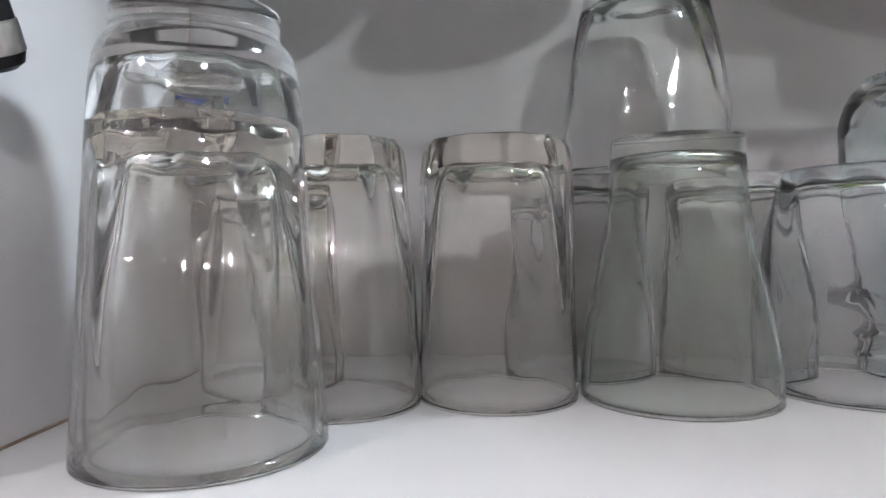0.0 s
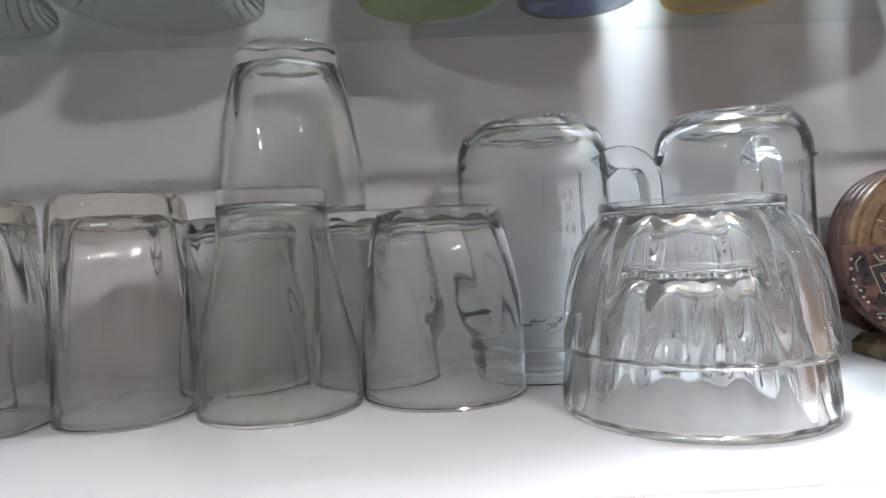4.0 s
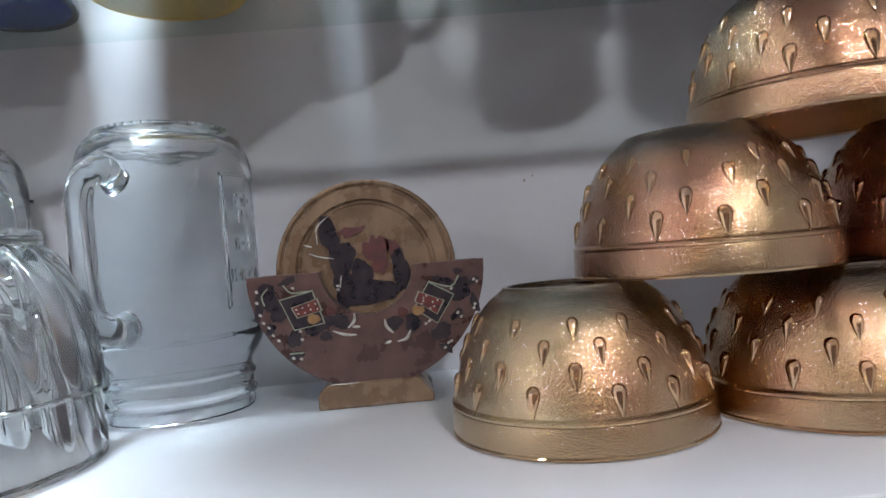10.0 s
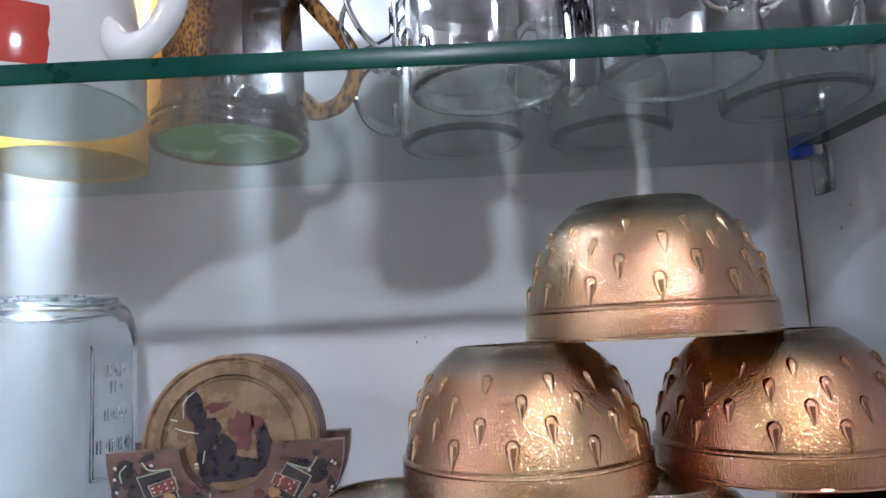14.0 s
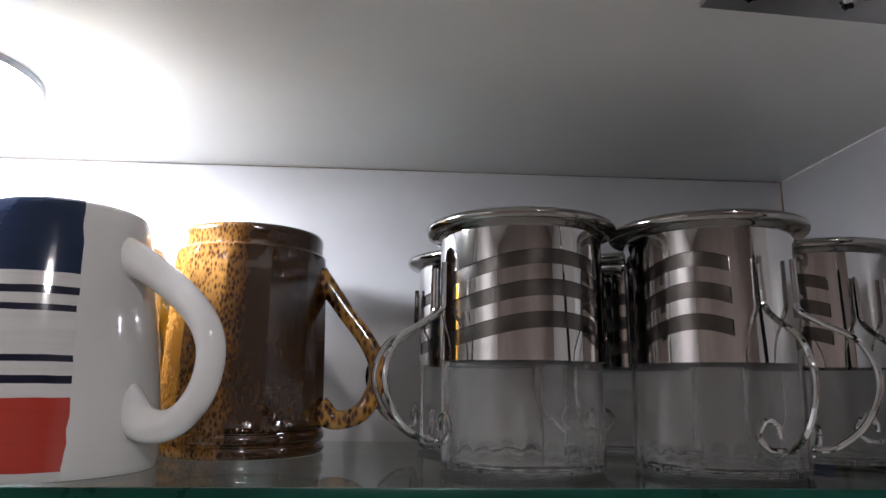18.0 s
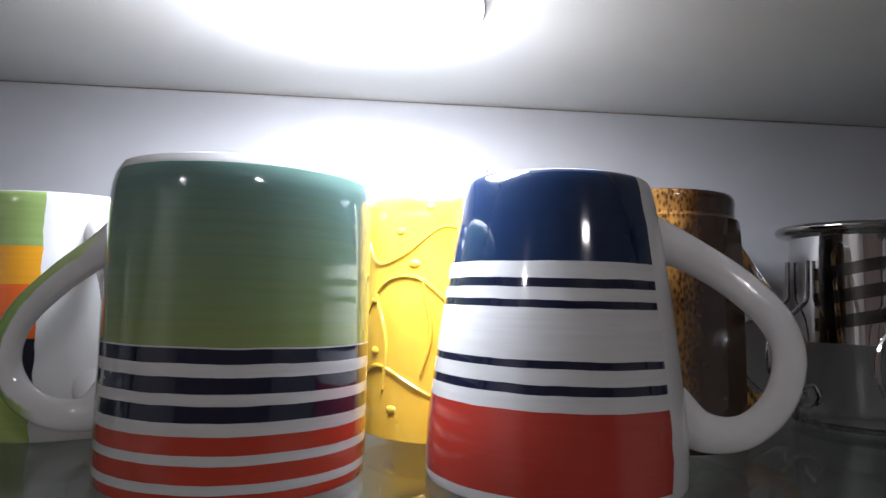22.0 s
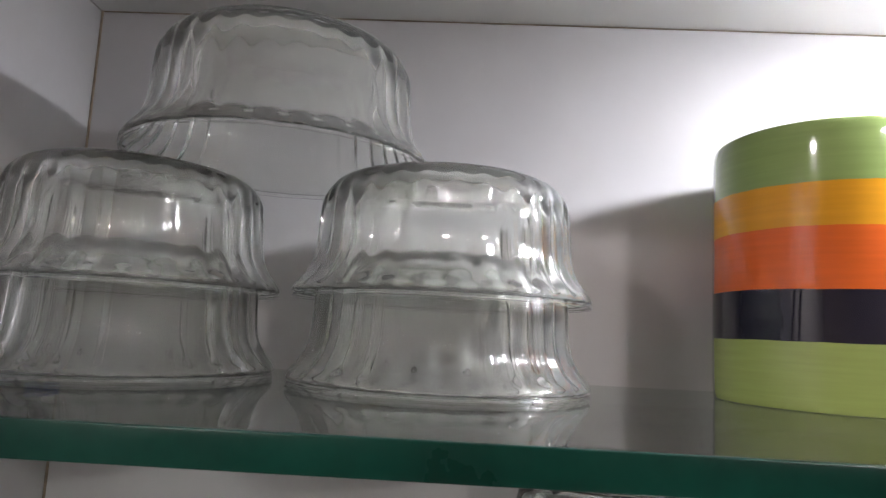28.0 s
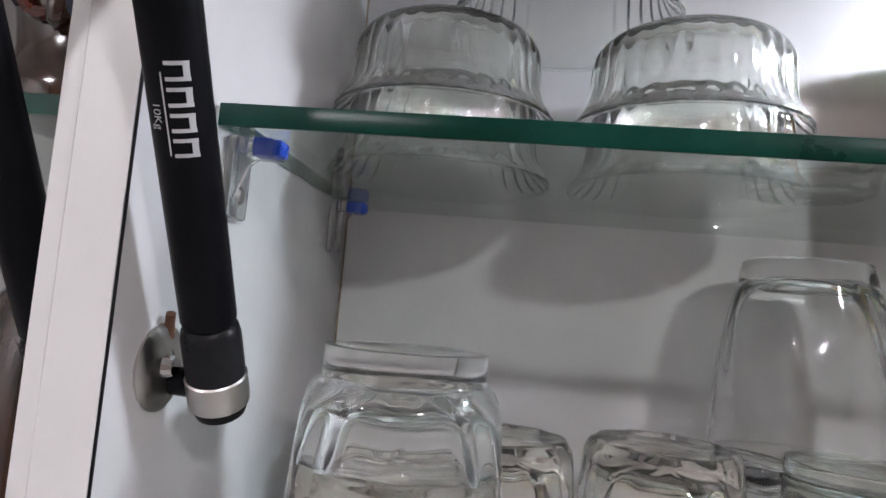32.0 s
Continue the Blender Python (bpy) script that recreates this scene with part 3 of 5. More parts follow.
for rx, ry, hw in ((-1.25, -1.85, 0.078), (1.06, -1.85, 0.084)):
    t = thing("ceiling_light", rx, ry, 1.10, "small square white ceiling light, switched on", "light", "room lights")
    part("light_frame", box(-hw - 0.015, -hw - 0.015, -0.02, hw + 0.015, hw + 0.015, -0.0005, 0.003), EDGE_BAND, t)
    part("diffuser", box(-hw, -hw, -0.024, hw, hw, -0.0202), TUBE, t, "glowing white diffuser")

# neighbouring cabinet
solo("floor_neighbour", box(-0.45, -D, -0.018, -0.0221, -0.0003, 0.0), LAMINATE, "white laminate bottom board of the neighbouring cabinet", "cabinet floor", "structure")
solo("ceiling_neighbour", box(-0.45, -0.230, H, -0.0221, -0.0003, H + 0.018), LAMINATE, "white laminate top board of the neighbouring cabinet", "cabinet top", "structure")
solo("wall_far_neighbour", box(-0.466, -0.232, -0.018, -0.4503, -0.0003, H), LAMINATE, "white side panel of the neighbouring cabinet", "cabinet panel", "structure")
t = thing("glass_shelf", 0, 0, 0, "glass shelf of the neighbouring cabinet with a green edge", "shelf")
part("pane", box(-0.449, -0.1735, 0.2065, -0.0236, -0.0015, 0.2135), PANE, t, smooth=0)
part("front_edge", box(-0.449, -0.1752, 0.2065, -0.0236, -0.1738, 0.2135), PANE_EDGE, t, "green glass edge")
# ---------------------------------------------------------------- glassware on the bottom board (all upside down)
def flutes(n, depth, z0, z1, sharp=1.0):
    """Scalloped flutes, n of them, between the heights z0 and z1, that fade out at both ends."""
    def shape(r, z, a):
        k = max(0.0, min(1.0, (z - z0) / 0.012)) * max(0.0, min(1.0, (z1 - z) / 0.008))
        return r - depth * k * (abs(math.cos(n * a / 2)) ** (1.6 * sharp))
    return shape


def shell(outer, inner, seg=64, shape=None, inner_shape=None):
    """A closed glass body: outer points from rim to crown, then inner points from crown to rim."""
    bm = bmesh.new()
    o = profile_curve(outer, 3)
    i = profile_curve(inner, 3)
    n_out = len(o)
    prof = o + i + [o[0]]
    rings = []
    for idx, (r, z) in enumerate(prof[:-1]):
        f = shape if idx < n_out else inner_shape
        if r < 1e-5:
            rings.append([bm.verts.new((0, 0, z))])
        else:
            rings.append([bm.verts.new(((f(r, z, a) if f else r) * math.cos(a), (f(r, z, a) if f else r) * math.sin(a), z)) for a in (2 * math.pi * k / seg for k in range(seg))])
    rings.append(rings[0])
    for p, q in zip(rings, rings[1:]):
        if len(p) == 1 and len(q) == 1:
            continue
        for k in range(seg):
            j = (k + 1) % seg
            if len(p) == 1:
                bm.faces.new((p[0], q[j], q[k]))
            elif len(q) == 1:
                bm.faces.new((p[k], p[j], q[0]))
            else:
                bm.faces.new((p[k], p[j], q[j], q[k]))
    return bm


def glass(name, x, y, z, bm, mat, label, category, group="", turn=0, crown=None):
    t = thing(name, x, y, z, label, category, group, turn=turn)
    rim = max(v.co.xy.length for v in bm.verts if v.co.z < 0.004) - 0.0006
    bmesh.ops.translate(bm, verts=bm.verts, vec=(0, 0, 0.0012))
    part("body", bm, mat, t, "", 50, crown)
    ring = [(rim + 0.00055 * math.cos(a), 0.0006 + 0.00055 * math.sin(a)) for a in (2 * math.pi * k / 8 for k in range(9))]
    part("rim", spun(ring, 96), PRESSED, t, "thin rounded rim")
    return t


# large tumbler with a foot, eight panels and a thick base
bm = shell([(0.0390, 0.0004), (0.0397, 0.0012), (0.0385, 0.018), (0.0352, 0.070), (0.0330, 0.105), (0.0312, 0.124), (0.0285, 0.1305), (0.0262, 0.1325), (0.0260, 0.140), (0.0250, 0.1420), (0.012, 0.1412), (0.0, 0.1410)],
           [(0.0, 0.1245), (0.012, 0.1245), (0.0225, 0.1215), (0.0268, 0.112), (0.0300, 0.098), (0.0330, 0.070), (0.0368, 0.018), (0.0380, 0.0012)],
           96, None, flutes(10, 0.0016, 0.095, 0.135))
bmesh.ops.scale(bm, verts=bm.verts, vec=(1, 1, 0.978))
glass("tumbler", 0.0670, -0.1640, 0.0003, bm, CLEAR, "large clear glass tumbler with a thick foot, upside down", "glass", "upturned glasses", 10, (0.1215, PRESSED))


def fluted_tumbler(h, rim, crown, n, mat, name, x, y, label, turn):
    s = flutes(n, 0.0015, 0.016, h + 0.02)
    bm = shell([(rim - 0.0007, 0.0003), (rim, 0.001), (rim - 0.0002, 0.014), (rim - 0.0011, h * 0.45), (crown + 0.0016, h * 0.78), (crown + 0.0004, h - 0.0065), (crown - 0.0012, h - 0.0020), (crown - 0.0042, h - 0.0002), (crown * 0.5, h - 0.0012), (0, h - 0.0014)],
               [(0, h - 0.0105), (crown * 0.5, h - 0.0115), (crown - 0.0085, h - 0.0155), (crown - 0.0048, h - 0.027), (rim - 0.0035, h * 0.45), (rim - 0.0018, 0.014), (rim - 0.0014, 0.001)],
               120, s, flutes(n, 0.0016, h * 0.25, h + 0.02))
    return glass("tumbler", x, y, 0.0003, bm, mat, label, "glass", "upturned glasses", turn, (h - 0.0155, SMOKY_BASE))


fluted_tumbler(0.1050, 0.0330, 0.0300, 10, SMOKY, "", 0.0585, -0.070, "small fluted brownish glass tumbler, upside down behind the large one", 5)
fluted_tumbler(0.1040, 0.0356, 0.0305, 10, SMOKY, "", 0.0670, -0.1640, "small fluted brownish glass tumbler under the large upturned one", 8)
fluted_tumbler(0.1055, 0.0325, 0.0275, 10, SMOKY, "", 0.1000, -0.1080, "small fluted brownish glass tumbler, upside down", 0)
fluted_tumbler(0.1060, 0.0334, 0.0309, 10, SMOKY, "", 0.1640, -0.0955, "small fluted brownish glass tumbler, upside down", 14)

# flared smooth tumbler
bm = shell([(0.0391, 0.0003), (0.0398, 0.001), (0.0397, 0.008), (0.0388, 0.022), (0.0360, 0.037), (0.0325, 0.052), (0.0294, 0.067), (0.0277, 0.080), (0.0268, 0.092), (0.0263, 0.1035), (0.0245, 0.1048), (0.012, 0.1042), (0, 0.1040)],
           [(0, 0.0985), (0.012, 0.0985), (0.0225, 0.0968), (0.0251, 0.090), (0.0261, 0.080), (0.0278, 0.067), (0.0310, 0.052), (0.0345, 0.037), (0.0374, 0.022), (0.0384, 0.008), (0.0386, 0.001)], 72)
glass("tumbler", 0.2385, -0.0960, 0.0003, bm, GREENISH, "waisted greenish glass tumbler, upside down", "glass", "upturned glasses", 0, (0.0965, GREEN_BASE))


def swirled(n, depth, z0, z1, twist):
    def shape(r, z, a):
        k = max(0.0, min(1.0, (z - z0) / 0.012)) * max(0.0, min(1.0, (z1 - z) / 0.01))
        return r - depth * k * (0.5 + 0.5 * math.cos(n * (a + twist * z))) ** 2
    return shape


def wide_tumbler(x, y, h, rim, crown, label, turn):
    bm = shell([(rim - 0.0007, 0.0003), (rim, 0.001), (rim - 0.0003, 0.012), (rim - 0.0010, h * 0.42), (rim - 0.0042, h * 0.72), (crown + 0.0040, h - 0.010), (crown + 0.0010, h - 0.0025), (crown - 0.0020, h - 0.0004), (crown * 0.5, h - 0.001), (0, h - 0.001)],
               [(0, h - 0.0072), (crown * 0.5, h - 0.0072), (crown - 0.0042, h - 0.0085), (crown + 0.0012, h - 0.0135), (rim - 0.0066, h * 0.70), (rim - 0.0031, h * 0.42), (rim - 0.0019, 0.012), (rim - 0.0014, 0.001)],
               120, swirled(12, 0.0017, 0.024, h - 0.002, 9.0))
    return glass("tumbler", x, y, 0.0003, bm, CLEAR, label, "glass", "upturned glasses", turn)


wide_tumbler(0.3195, -0.0830, 0.0935, 0.0418, 0.0300, "wide clear glass tumbler with swirling flutes, upside down", 0)
wide_tumbler(0.2820, -0.0415, 0.0950, 0.0360, 0.0290, "clear swirled glass tumbler, upside down at the back", 30)
wide_tumbler(0.2070, -0.0400, 0.0950, 0.0360, 0.0290, "clear swirled glass tumbler, upside down at the back", 50)

# tall tumbler stacked on two of the others
bm = shell([(0.0398, 0.0003), (0.0405, 0.001), (0.0404, 0.008), (0.0394, 0.030), (0.0366, 0.058), (0.0318, 0.083), (0.0288, 0.0965), (0.0262, 0.1010), (0.012, 0.1000), (0, 0.0997)],
           [(0, 0.0905), (0.012, 0.0905), (0.0225, 0.088), (0.0285, 0.079), (0.0338, 0.057), (0.0372, 0.030), (0.0386, 0.008), (0.0391, 0.001)], 96, swirled(8, 0.0008, 0.03, 0.1, 7.0), swirled(8, 0.0012, 0.03, 0.1, 7.0))
bmesh.ops.scale(bm, verts=bm.verts, vec=(1, 1, 0.912))
glass("tumbler", 0.2390, -0.0420, 0.0966, bm, CLEAR, "tall clear glass tumbler, upside down on top of two others", "glass", "upturned glasses", 20)


# jar mugs
def jar_mug(x, y, turn, label):
    t = thing("jar_mug", x, y, 0.0003, label, "jar mug", "jar mugs", turn=turn)
    R = 0.0424
    square = lambda r, z, a: r * (1 - 0.030 * max(0, min(1, (z - 0.03) / 0.02)) * max(0, min(1, (0.14 - z) / 0.02)) * (0.5 - 0.5 * math.cos(4 * a)))
    bm = shell([(0.0340, 0.0004), (0.0348, 0.0012), (0.0349, 0.006), (0.0362, 0.0075), (0.0362, 0.0095), (0.0351, 0.011), (0.0351, 0.0155), (0.0362, 0.017), (0.0362, 0.019), (0.0350, 0.0205), (0.0352, 0.0245),
                (0.0385, 0.030), (0.0425, 0.038), (R, 0.048), (R, 0.110), (0.0424, 0.124), (0.0385, 0.137), (0.0325, 0.1435), (0.0290, 0.1448), (0.0270, 0.1440), (0.012, 0.1425), (0, 0.1420)],
               [(0, 0.1375), (0.012, 0.1378), (0.0285, 0.1380), (0.0358, 0.132), (0.0401, 0.120), (0.0408, 0.110), (0.0408, 0.048), (0.0400, 0.040), (0.0350, 0.031), (0.0322, 0.0245), (0.0318, 0.012), (0.0322, 0.0012)], 72, square)
    bmesh.ops.scale(bm, verts=bm.verts, vec=(1, 1, 0.965))
    part("jar", bm, BLUISH, t)
    knurl = [(0.0306 + 0.0010 * math.cos(a), 0.1395 + 0.0010 * math.sin(a)) for a in (2 * math.pi * k / 8 for k in range(9))]
    part("knurled_ring", spun(knurl, 192, lambda r, z, a: r + 0.0007 * math.cos(48 * a)), BLUISH, t, "knurled glass ring round the base")
    bm = tube([(R - 0.003, 0, 0.112), (R + 0.006, 0, 0.1165), (R + 0.017, 0, 0.1135), (R + 0.0225, 0, 0.102), (R + 0.0225, 0, 0.082), (R + 0.0215, 0, 0.062), (R + 0.016, 0, 0.0505), (R + 0.006, 0, 0.046), (R - 0.003, 0, 0.046)],
              [0.0075, 0.0062, 0.006, 0.006, 0.0058, 0.0058, 0.006, 0.0065, 0.0085], 14, 0.85, (0, 1, 0))
    part("handle", bm, BLUISH, t, "thick glass handle")
    # raised label frame and script on the side
    lab = bmesh.new()

    def curved(a0, a1, z0, z1, bm, r=R * 0.975 + 0.0002, th=0.0016):
        n = max(2, int(abs(a1 - a0) / 0.06))
        rows = []
        for rr in (r - 0.0008, r + th):
            for z in (z0, z1):
                rows.append([bm.verts.new((rr * math.cos(a0 + (a1 - a0) * k / n), rr * math.sin(a0 + (a1 - a0) * k / n), z)) for k in range(n + 1)])
        a, b, c, d = rows
        for k in range(n):
            for p, q in ((a, b), (b, d), (d, c), (c, a)):
                bm.faces.new((p[k], p[k + 1], q[k + 1], q[k]))
        bm.faces.new((a[0], b[0], d[0], c[0]))
        bm.faces.new((a[n], c[n], d[n], b[n]))
    c0 = radians(85)
    for a0, a1, z0, z1 in ((-0.36, 0.36, 0.1135, 0.1148), (-0.36, 0.36, 0.0505, 0.0518), (-0.36, -0.335, 0.0518, 0.1135), (0.335, 0.36, 0.0518, 0.1135)):
        curved(c0 + a0, c0 + a1, z0, z1, lab)
    part("label_frame", lab, BLUISH, t)
    for z, widths in ((0.102, (0.10, 0.12)), (0.094, (0.16,)), (0.081, (0.09, 0.08, 0.07)), (0.066, (0.12, 0.1, 0.1, 0.08))):
        a = c0 - sum(widths) / 2 - 0.02 * len(widths)
        for w in widths:
            words = bmesh.new()
            curved(a, a + w * 0.35, z - 0.003, z + 0.003, words, th=0.0009)
            curved(a + w * 0.30, a + w, z - 0.001, z + 0.001, words, th=0.0009)
            part("raised_writing", words, BLUISH, t)
            a += w + 0.04
    return t


jar_mug(0.3740, -0.0520, -32, "clear jar mug with a thick handle, upside down")
jar_mug(0.4885, -0.0500, -100, "clear bluish jar mug with raised script, upside down")


# ribbed glass bowls in front
def ribbed(n, depth, z0, z1):
    def shape(r, z, a):
        k = max(0.0, min(1.0, (z - z0) / 0.006)) * max(0.0, min(1.0, (z1 - z) / 0.006))
        return r - depth * (0.3 + 0.7 * k) * abs(math.cos(n * a / 2)) ** 1.5 * (1.0 if z < z1 else 0.0)
    return shape


def ribbed_bowl(x, y, z, label, turn):
    bm = shell([(0.0562, 0.0003), (0.0570, 0.0012), (0.0566, 0.012), (0.0545, 0.028), (0.0505, 0.042), (0.0440, 0.053), (0.0395, 0.0570), (0.0388, 0.0585), (0.0388, 0.0620), (0.0380, 0.0632), (0.0350, 0.0628), (0.0345, 0.0600), (0.02, 0.0592), (0, 0.0590)],
               [(0, 0.0545), (0.02, 0.0545), (0.0335, 0.0522), (0.0412, 0.0445), (0.0460, 0.036), (0.0494, 0.024), (0.0516, 0.010), (0.0524, 0.0012)], 200, ribbed(20, 0.0042, 0.004, 0.0575))
    return glass("glass_bowl", x, y, z, bm, PRESSED, label, "bowl", "ribbed clear bowls", turn)


ribbed_bowl(0.4280, -0.1340, 0.0003, "ribbed clear glass bowl, upside down under another", 0)
ribbed_bowl(0.4290, -0.1340, 0.0262, "ribbed clear glass bowl, upside down on another", 4)


# ---------------------------------------------------------------- gold bowls
def drop_piece():
    """A raised drop with a fat rounded head and a tail that runs down to a point."""
    bm = bmesh.new()
    n = 11
    rings = []
    for w, u, h in ((0.10, 0.0050, 0.0002), (0.62, 0.0046, 0.0012), (0.90, 0.0036, 0.0021), (1.0, 0.0021, 0.0024), (0.90, 0.0004, 0.0021), (0.62, -0.0022, 0.0013), (0.30, -0.0044, 0.0007), (0.08, -0.0060, 0.0001)):
        rings.append([bm.verts.new((0.0026 * w * math.cos(math.pi * j / (n - 1)), 0.78 * h * math.sin(math.pi * j / (n - 1)) - 0.0001, u)) for j in range(n)])
    for p, q in zip(rings, rings[1:]):
        for j in range(n - 1):
            bm.faces.new((p[j], p[j + 1], q[j + 1], q[j]))
    return bm


DROPS = {mat: mesh_of("drop", drop_piece(), smooth, 60) for mat, smooth in ((GOLD, GOLD_DROP), (COPPER, COPPER_DROP))}
BOWL_PROFILE = [(r, z * 1.052) for r, z in [(0.0480, 0.0003), (0.0487, 0.0010), (0.0483, 0.0092), (0.0479, 0.0098), (0.0484, 0.0106), (0.0484, 0.0113), (0.0472, 0.0122), (0.0470, 0.0130), (0.0461, 0.0175), (0.0428, 0.0285), (0.0372, 0.0390), (0.0315, 0.0455), (0.0282, 0.0478), (0.0262, 0.0495), (0.0256, 0.0502), (0.0238, 0.0502), (0.0228, 0.0485), (0.012, 0.0482), (0, 0.0482)]]
BOWL_INNER = [(0, 0.0450), (0.012, 0.0450), (0.0258, 0.0440), (0.0345, 0.0365), (0.0400, 0.0275), (0.0436, 0.0170), (0.0455, 0.0100), (0.0464, 0.0010)]


def gold_bowl(x, y, z, turn, mat, label, size=1.0):
    t = thing("lustre_bowl", x, y, z, label, "bowl", "gold bowls", turn=turn)
    part("bowl", shell(BOWL_PROFILE, BOWL_INNER, 72), mat, t)
    ring = [(0.0482 + 0.0008 * math.cos(a), 0.0010 + 0.0008 * math.sin(a)) for a in (2 * math.pi * k / 8 for k in range(9))]
    part("rim", spun(ring, 96), GOLD_DROP if mat == GOLD else COPPER_DROP, t, "thin shiny rim")
    outer = profile_curve(BOWL_PROFILE, 6)
    for row, (zz, count) in enumerate(((0.0185, 12), (0.0260, 12), (0.0335, 12), (0.0405, 12))):
        for a, b in zip(outer, outer[1:]):
            if a[1] <= zz <= b[1]:
                f = (zz - a[1]) / (b[1] - a[1])
                r = a[0] + f * (b[0] - a[0])
                lean = math.atan2(a[0] - b[0], b[1] - a[1])
                break
        for k in range(count):
            ang = 2 * math.pi * (k + 0.5 * (row % 2)) / count + 0.05 * math.sin(k * 2.3 + row)
            s = 0.94 - 0.07 * row
            m = Matrix.Rotation(ang, 4, "Z") @ Matrix.Translation((r, 0, zz)) @ Matrix.Rotation(-lean, 4, "Y") @ Matrix.Rotation(radians(-90), 4, "Z") @ Matrix.Scale(s, 4)
            d = new("drop", DROPS[mat])
            d.parent = t
            d.matrix_local = m
    t.scale = (size, size, size)
    return t


L1, L2 = "gold lustre glass bowl with raised drops, upturned", "copper lustre glass bowl with raised drops, upturned"
gold_bowl(0.6695, -0.1375, 0.0003, 0, GOLD, L1 + " on the board")
gold_bowl(0.7670, -0.1400, 0.0003, 40, GOLD, L1 + " on the board")
gold_bowl(0.8655, -0.1300, 0.0003, 75, COPPER, L2 + " on the board")
gold_bowl(0.7222, -0.1330, 0.0531, 110, GOLD, L1 + ", on two others")
gold_bowl(0.8245, -0.1290, 0.0531, 150, COPPER, L2 + ", on two others")
gold_bowl(0.7755, -0.1305, 0.1060, 20, GOLD, L1 + ", on the stack", 1.015)
# ---------------------------------------------------------------- soapstone coaster set
STONE = mottled("brown_soapstone", (0.045, 0.022, 0.020), (0.150, 0.082, 0.063), 60, 0.30, 0, 0.0004, 300, 0.1)
STONE_PALE = mottled("pale_soapstone", (0.105, 0.062, 0.035), (0.27, 0.175, 0.098), 48, 0.28, 0, 0.0004, 260, 0.1)
INK = mottled("black_paint_on_stone", (0.006, 0.006, 0.012), (0.040, 0.026, 0.027), 170, 0.3)
RED_INK = mottled("red_paint_on_stone", (0.045, 0.014, 0.014), (0.13, 0.03, 0.022), 260, 0.5)
RED_SQUARE = mottled("bright_red_paint_on_stone", (0.05, 0.014, 0.012), (0.22, 0.042, 0.028), 330, 0.5)
PALE_INK = mottled("white_paint_on_stone", (0.26, 0.24, 0.20), (0.60, 0.57, 0.50), 300, 0.5)
OCHRE_INK = mottled("ochre_paint_on_stone", (0.20, 0.10, 0.03), (0.34, 0.19, 0.07), 240, 0.5)
SAGE_INK = mottled("sage_paint_on_stone", (0.20, 0.23, 0.15), (0.32, 0.34, 0.24), 200, 0.5)

holder = thing("coaster_holder", 0.5875, -0.0780, 0.0003, "brown soapstone coaster holder with painted dark, red and white shapes", "coaster holder", turn=1)
R0, ZC = 0.0553, 0.0640


def half_plate(notch):
    pts = []
    for k in range(33):
        a = math.pi + math.pi * k / 32
        pts.append((R0 * math.cos(a), ZC + R0 * math.sin(a)))
    if notch:
        for k in range(17):
            a = -math.pi * k / 16
            pts.append((notch * math.cos(a) + 0.000, ZC + notch * math.sin(a)))
    return pts


part("front_plate", sheet(half_plate(0.0215), 0.0085, 0.0), STONE, holder)
part("back_plate", sheet(half_plate(0), 0.0075, 0.0315), STONE, holder)
bm = sheet([(-0.0265, 0.0), (0.0270, 0.0), (0.0270, 0.0035), (0.0205, 0.0118), (-0.0205, 0.0118), (-0.0265, 0.0072)], 0.039, -0.0012)
bmesh.ops.bevel(bm, geom=list(bm.edges), offset=0.0006, segments=1, affect="EDGES")
part("foot", bm, STONE_PALE, holder)
part("spacer", box(-0.012, 0.0085, 0.0095, 0.012, 0.0315, 0.0150), STONE, holder)


def painted(bm, mat, name="painted_shape"):
    part(name, bm, mat, holder)


def ragged(cx, cz, rx, rz, turn, seed, y=-0.0004, depth=0.0004, rough=0.16, n=44, bm=None):
    """A worn patch of paint with an uneven outline."""
    rnd = random.Random(seed)
    ph = [rnd.uniform(0, 6.28) for _ in range(4)]
    c, sn = math.cos(radians(turn)), math.sin(radians(turn))
    pts = []
    for k in range(n):
        a = 2 * math.pi * k / n
        w = 1 + rough * (math.sin(3 * a + ph[0]) + 0.7 * math.sin(5 * a + ph[1]) + 0.5 * math.sin(8 * a + ph[2]) + 0.3 * math.sin(13 * a + ph[3]))
        px, pz = rx * w * math.cos(a), rz * w * math.sin(a)
        pts.append((cx + c * px - sn * pz, cz + sn * px + c * pz))
    return sheet(pts, depth, y, bm)


